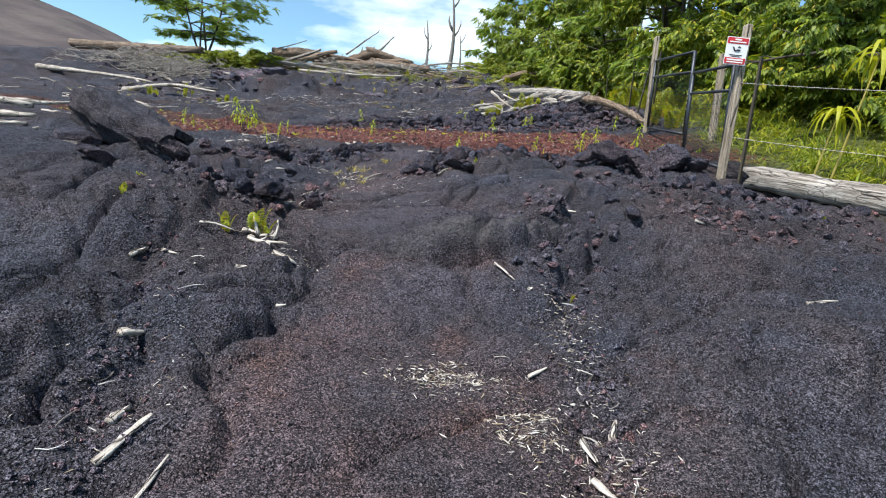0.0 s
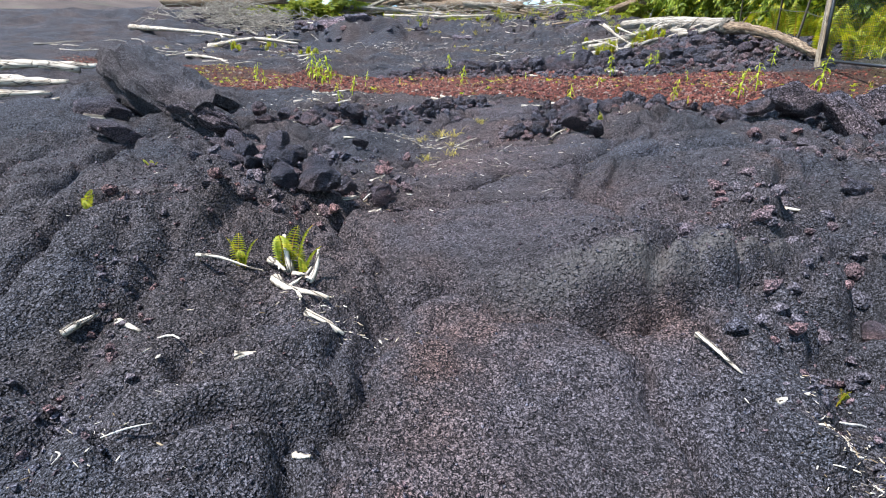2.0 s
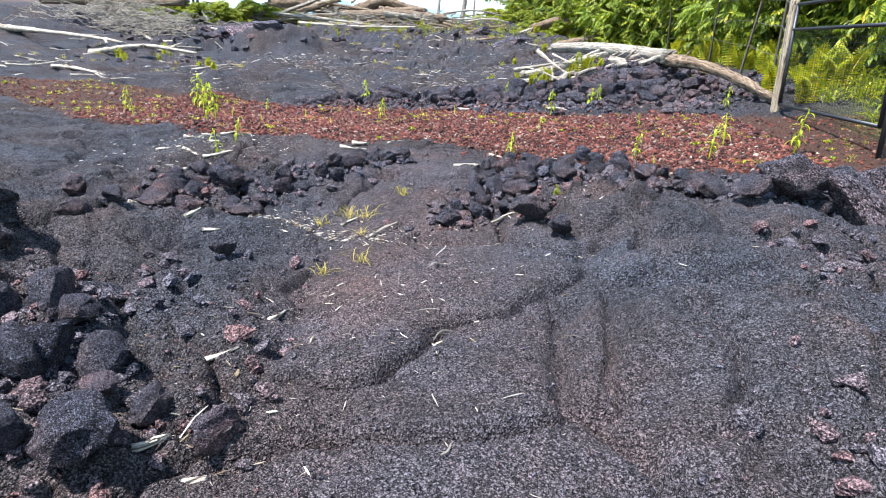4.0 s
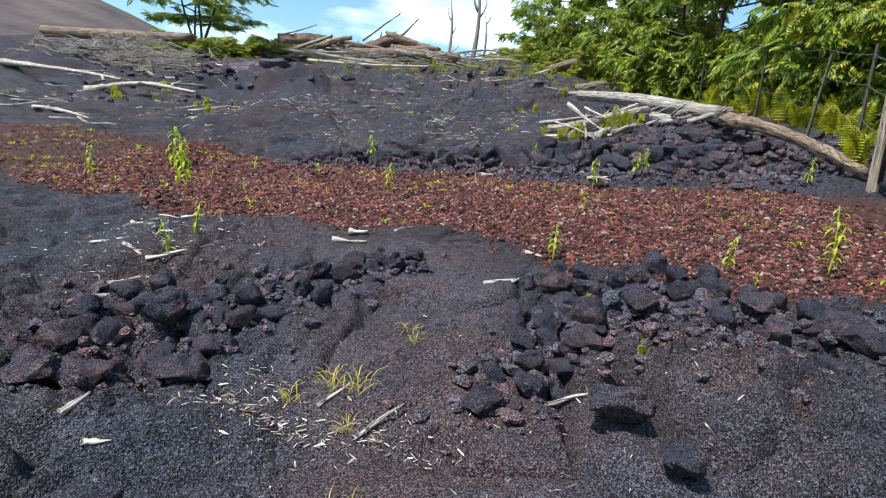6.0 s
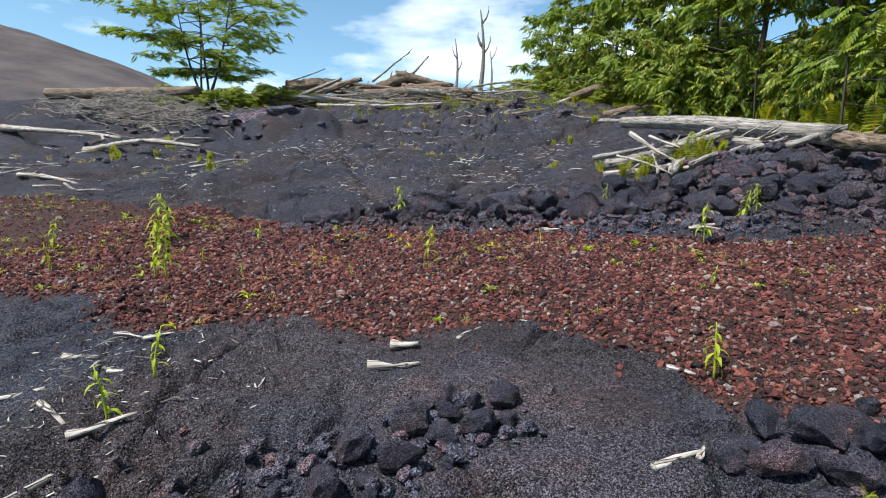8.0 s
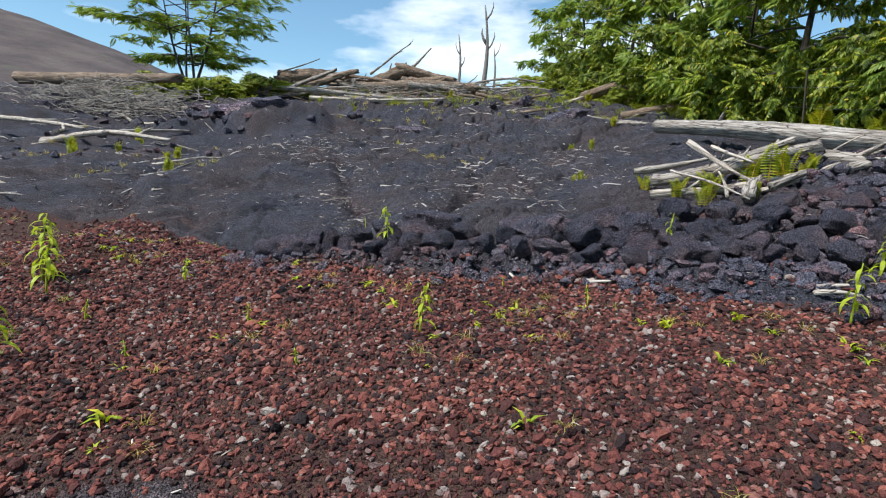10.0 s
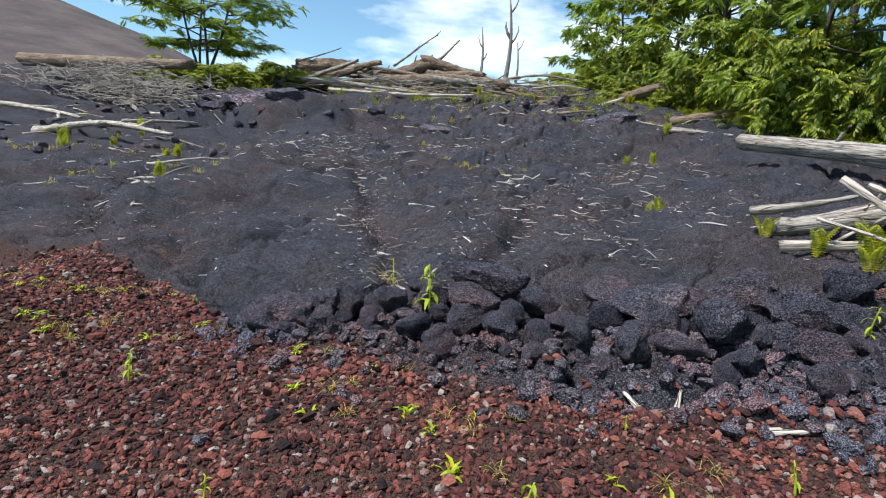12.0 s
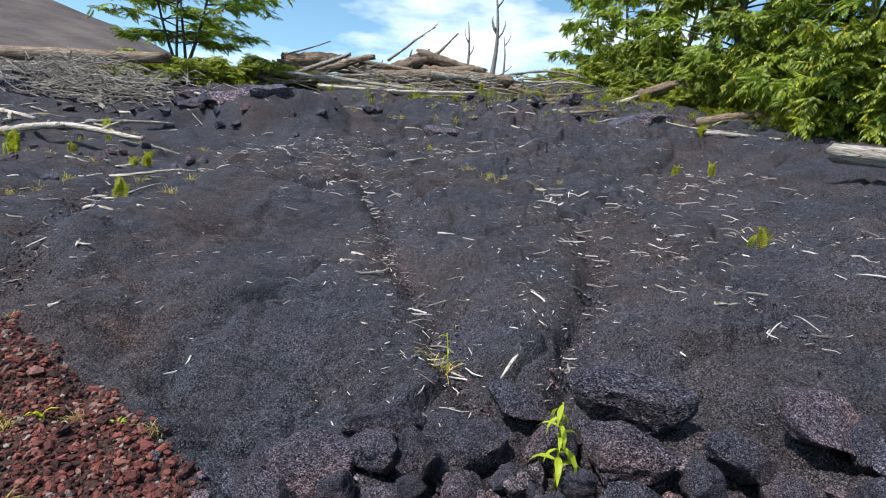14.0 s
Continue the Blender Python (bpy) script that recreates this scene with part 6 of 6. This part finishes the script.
def dead_tree(x, y, z, height, forks, label):
    ob = thing("dead_tree", label, "dead tree", Matrix.Translation((x, y, z)), "dead trees on the skyline")
    t = np.linspace(0, 1, 9)
    line = np.stack([0.05 * height * np.sin(3 * t), 0 * t, height * t], -1)
    part("trunk", mesh_of("trunk", *tube(line, np.linspace(0.03, 0.007, 9) * height, 8, 0.06, rng), DEADBARK, True), ob)
    for i in range(forks):
        s = rng.uniform(0.5, 0.86)
        p = np.array([np.interp(s, t, line[:, k]) for k in range(3)])
        side, l = (-1) ** i, height * rng.uniform(0.15, 0.34)
        limb = p + np.array([[0, 0, 0], [0.25 * side * l, 0, 0.35 * l], [0.38 * side * l, 0.1, 0.75 * l], [0.36 * side * l, 0.1, l]])
        part("limb", mesh_of("limb", *tube(limb, np.linspace(0.012, 0.004, 4) * height, 6, 0.05, rng), DEADBARK, True), ob)


for x, far, top, forks, label in ((-2.5, 150, 46.5, 4, "bare dead tree with forked limbs on the skyline"), (-8.6, 150, 39.5, 2, "thin bare dead trunk on the skyline"), (0.2, 150, 36.5, 1, "thin bare dead trunk on the skyline")):
    foot = on_ground(x, far, -0.2)
    dead_tree(x, far, foot.z, top - foot.z, forks, label)

# ---- fence ----


def wooden_post(x, y, height, width, label, lean=(0, 0)):
    v, f = box(height, width, width * 0.85, 0.012, (height / 2, 0, 0))
    m = Matrix.Translation(on_ground(x, y, -0.1)) @ pose(0, 0, 0, lean[0], -90 + lean[1], 0)
    return thing("fence_post", label, "fence post", m, "fence posts", mesh=mesh_of("fence_post", v, f, POSTWOOD, False))


def steel_post(x, y, height, lean=0.0):
    pieces = [box(0.045, 0.006, height, 0, (0, 0, height / 2)), box(0.006, 0.035, height, 0, (0, 0.02, height / 2))] + [box(0.03, 0.01, 0.012, 0, (0, -0.006, 0.25 + 0.1 * i)) for i in range(int((height - 0.4) / 0.1))]
    thing("steel_post", "dark ribbed steel fence post", "fence post", Matrix.Translation(on_ground(x, y, -0.1)) @ pose(0, 0, 0, 0, lean, 30), "steel fence posts", mesh=mesh_of("steel_post", *join(*pieces), RUST, False))


P1, P2 = (3.64, 7.55), (4.09, 12.0)
wooden_post(*P1, 2.08, 0.105, "squared timber gate post with a warning sign", (0, 2))
wooden_post(*P2, 2.05, 0.105, "squared timber gate post beside the rubble", (0, 0))
wooden_post(5.0, 10.9, 1.7, 0.13, "thick timber fence post behind the gate")
steel_post(3.85, 7.45, 1.75, 3)
steel_post(4.7, 14.6, 1.6, 12)
steel_post(4.6, 13.2, 1.75, 2)
steel_post(5.6, 18.2, 1.6, 2)
steel_post(6.0, 22.5, 1.6, -2)
steel_post(6.2, 27.0, 1.6, 1)
steel_post(5.6, 5.4, 1.6, 2)
LINE_UP = [(4.09, 12.0, 0), (4.6, 13.2, 0), (4.8, 14.6, 0), (5.6, 18.2, 0), (6.0, 22.5, 0), (6.2, 27.0, 0)]
LINE_DOWN = [(3.64, 7.55, 0), (5.6, 5.4, 0), (7.4, 3.4, 0)]


def wire(points, h, label="twisted barbed wire strand of the fence"):
    pieces = []
    for (ax, ay, _), (bx, by, _) in zip(points, points[1:]):
        p, q = on_ground(ax, ay, h), on_ground(bx, by, h)
        t = np.linspace(0, 1, 12)[:, None]
        line = np.array(p) * (1 - t) + np.array(q) * t - np.array([[0, 0, 0.12]]) * t * (1 - t)
        pieces.append(tube(line, 0.0035, 5))
        for s in np.linspace(0.05, 0.95, 18):
            c = np.array(p) * (1 - s) + np.array(q) * s - np.array([0, 0, 0.12 * s * (1 - s)])
            pieces.append(tube(np.array([c - [0.01, 0, 0.018], c, c + [0.01, 0, 0.018]]), 0.002, 3))
    thing("barbed_wire", label, "wire", group="fence wires", mesh=mesh_of("barbed_wire", *join(*pieces), WIRE, False))


for h in (0.65, 1.1, 1.5):
    wire(LINE_UP, h)
for h in (0.55, 1.25):
    wire(LINE_DOWN, h)


def mesh_gate(a, b, label):
    """A gate of tube and welded mesh between two places."""
    p, q = on_ground(*a, 0.12), on_ground(*b, 0.12)
    length = (q - p).length
    flat = Vector((q.x - p.x, q.y - p.y, 0)).length
    ob = thing("gate", label, "gate", Matrix.Translation(p) @ Matrix.Rotation(math.atan2(q.y - p.y, q.x - p.x), 4, "Z"), "gate leaves")
    drop = (q.z - p.z) * 0.6 / flat

    def bar(name, x0, z0, x1, z1, r=0.022, label_=""):
        line = np.array([[x0, 0, z0 + drop * x0], [0.5 * (x0 + x1), 0, 0.5 * (z0 + z1) + drop * 0.5 * (x0 + x1)], [x1, 0, z1 + drop * x1]])
        part(name, mesh_of(name, *tube(line, r, 10), STEEL, True), ob, label_)

    bar("rail", 0, 1.35, flat, 1.35)
    bar("rail", 0, 1.02, flat, 1.02)
    bar("rail", 0, 0.0, flat, 0.0)
    bar("stile", 0, 0.0, 0, 1.35, 0.026)
    bar("stile", flat, 0.0, flat, 1.35, 0.03)
    pieces = []
    for i in range(int(flat / 0.06)):
        x = 0.06 * (i + 1)
        pieces.append(tube(np.array([[x, 0.01, drop * x], [x, 0.01, 0.5 + drop * x], [x, 0.01, 1.02 + drop * x]]), 0.002, 3))
    for i in range(16):
        z = 0.06 * (i + 1)
        pieces.append(tube(np.array([[0, 0.012, z], [flat / 2, 0.012, z + drop * flat / 2], [flat, 0.012, z + drop * flat]]), 0.002, 3))
    part("wire_mesh", mesh_of("wire_mesh", *join(*pieces), STEEL, False), ob, "welded wire mesh")
    return ob, flat, drop


MIDDLE = (3.92, 9.6)
mesh_gate((4.09, 11.9), MIDDLE, "dark tubular steel gate leaf with wire mesh")
mesh_gate((3.66, 7.65), (3.9, 9.5), "dark tubular steel gate leaf with wire mesh")


def gate_chain():
    base = on_ground(*MIDDLE, 0.95)
    ob = thing("chain", "loose steel chain with padlock on the gate", "chain", Matrix.Translation(base))
    for i in range(9):
        t = np.linspace(0, 2 * np.pi, 9)
        c = np.array([-0.04, -0.05 - 0.01 * (i % 3), 0.1 - 0.032 * i])
        ring = c + np.stack([0.014 * np.cos(t) * (i % 2), 0.014 * np.cos(t) * ((i + 1) % 2), 0.022 * np.sin(t)], -1)
        part("link", mesh_of("link", *tube(ring, 0.004, 5), WIRE, True), ob)
    part("padlock", mesh_of("padlock", *box(0.03, 0.02, 0.04, 0.005, (-0.04, -0.05, -0.22)), WIRE, False), ob, "small steel padlock")


gate_chain()


def warning_sign():
    """White metal sign with red bands, a dark emblem and bars of small print."""
    ob = thing("warning_sign", "white metal warning sign with red bands on the post", "sign", Matrix.Translation((3.56, 7.455, 3.21)) @ pose(0, 0, 0, 0, 3, -6))
    part("plate", mesh_of("plate", *box(0.27, 0.004, 0.345, 0.001), WHITE, False), ob, "white painted metal plate")
    for name, mat, x, z, w, h in (("top_band", RED, 0, 0.125, 0.255, 0.075), ("bottom_band", RED, 0, -0.125, 0.255, 0.075)):
        band = part(name, mesh_of(name, *box(w, 0.003, h, 0.0005, (x, -0.004, z)), mat, False), ob, "red printed band")
        for up, wide, high in ((0.014, 0.08 if z > 0 else 0.2, 0.02), (-0.016, 0.2, 0.015)):
            part("print_line", mesh_of("print_line", *box(wide, 0.002, high, 0.0004, (x, -0.0068, z + up)), WHITE, False), band, "line of white print")
    for x, z, w, h in ((0, -0.052, 0.16, 0.01), (0, -0.07, 0.12, 0.008)):
        part("print_line", mesh_of("print_line", *box(w, 0.002, h, 0.0004, (x, -0.0038, z)), INK, False), ob, "line of dark print")
    for (ax, az), (bx, bz), r in (((-0.05, 0.05), (-0.02, 0.0), 0.012), ((-0.02, 0.0), (0.045, 0.012), 0.012), ((0.01, 0.045), (0.045, 0.05), 0.009)):
        part("emblem", mesh_of("emblem", *tube(np.array([[ax, -0.004, az], [0.5 * (ax + bx), -0.004, 0.5 * (az + bz) + 0.004], [bx, -0.004, bz]]), r * np.array([0.6, 1, 0.6]), 8), INK, True), ob, "dark pictogram")
    for x, z in ((-0.12, 0.16), (0.12, 0.16), (-0.12, -0.16), (0.12, -0.16)):
        part("screw", mesh_of("screw", *tube(np.array([[x, -0.001, z], [x, -0.004, z], [x, -0.006, z]]), 0.005, 8), WIRE, True), ob)


warning_sign()


def small_sign(x, y):
    ob = thing("small_sign", "small white and red sign on a leaning post", "sign", Matrix.Translation(on_ground(x, y, -0.05)) @ pose(0, 0, 0, 0, -6, 0))
    part("post", mesh_of("post", *box(0.05, 0.05, 1.1, 0.005, (0, 0, 0.55)), POSTWOOD, False), ob)
    part("plate", mesh_of("plate", *box(0.24, 0.006, 0.3, 0.002, (0, -0.03, 1.05)), WHITE, False), ob, "white sign plate")
    part("red_band", mesh_of("red_band", *box(0.22, 0.004, 0.1, 0.001, (0, -0.035, 1.12)), RED, False), ob, "red printed band")


small_sign(-8.1, 9.0)


def stalk_seedling(x, y, height, label):
    """A thin bare stem with a mop of drooping pale leaves."""
    base = on_ground(x, y, -0.02)
    ob = thing("stalk_plant", label, "plant", Matrix.Translation(base), "thin stalk plants")
    t = np.linspace(0, 1, 8)
    line = np.stack([0.22 * height * t, 0 * t, height * t], -1)
    part("stem", mesh_of("stem", *tube(line, np.linspace(0.016, 0.008, 8), 6), STRAW, True), ob, "thin pale stem")
    leaf = mesh_of("drooping_leaf", *blade(1, 0.06, 1.7, 6), FERN, False)
    for i in range(12):
        s = rng.uniform(0.35, 0.6)
        part("drooping_leaf", leaf, ob, "", pose(0.22 * height, 0, height * rng.uniform(0.9, 1.0), 0, rng.uniform(-75, -30), 30 * i + rng.uniform(-9, 9)) @ Matrix.Diagonal((s, s, s, 1)))


stalk_seedling(4.7, 7.0, 1.75, "thin stemmed plant with a mop of drooping yellow-green leaves")
stalk_seedling(4.55, 7.1, 0.95, "thin stemmed plant with a mop of drooping yellow-green leaves")
stalk_seedling(5.6, 7.3, 1.5, "thin stemmed plant with a mop of drooping yellow-green leaves")
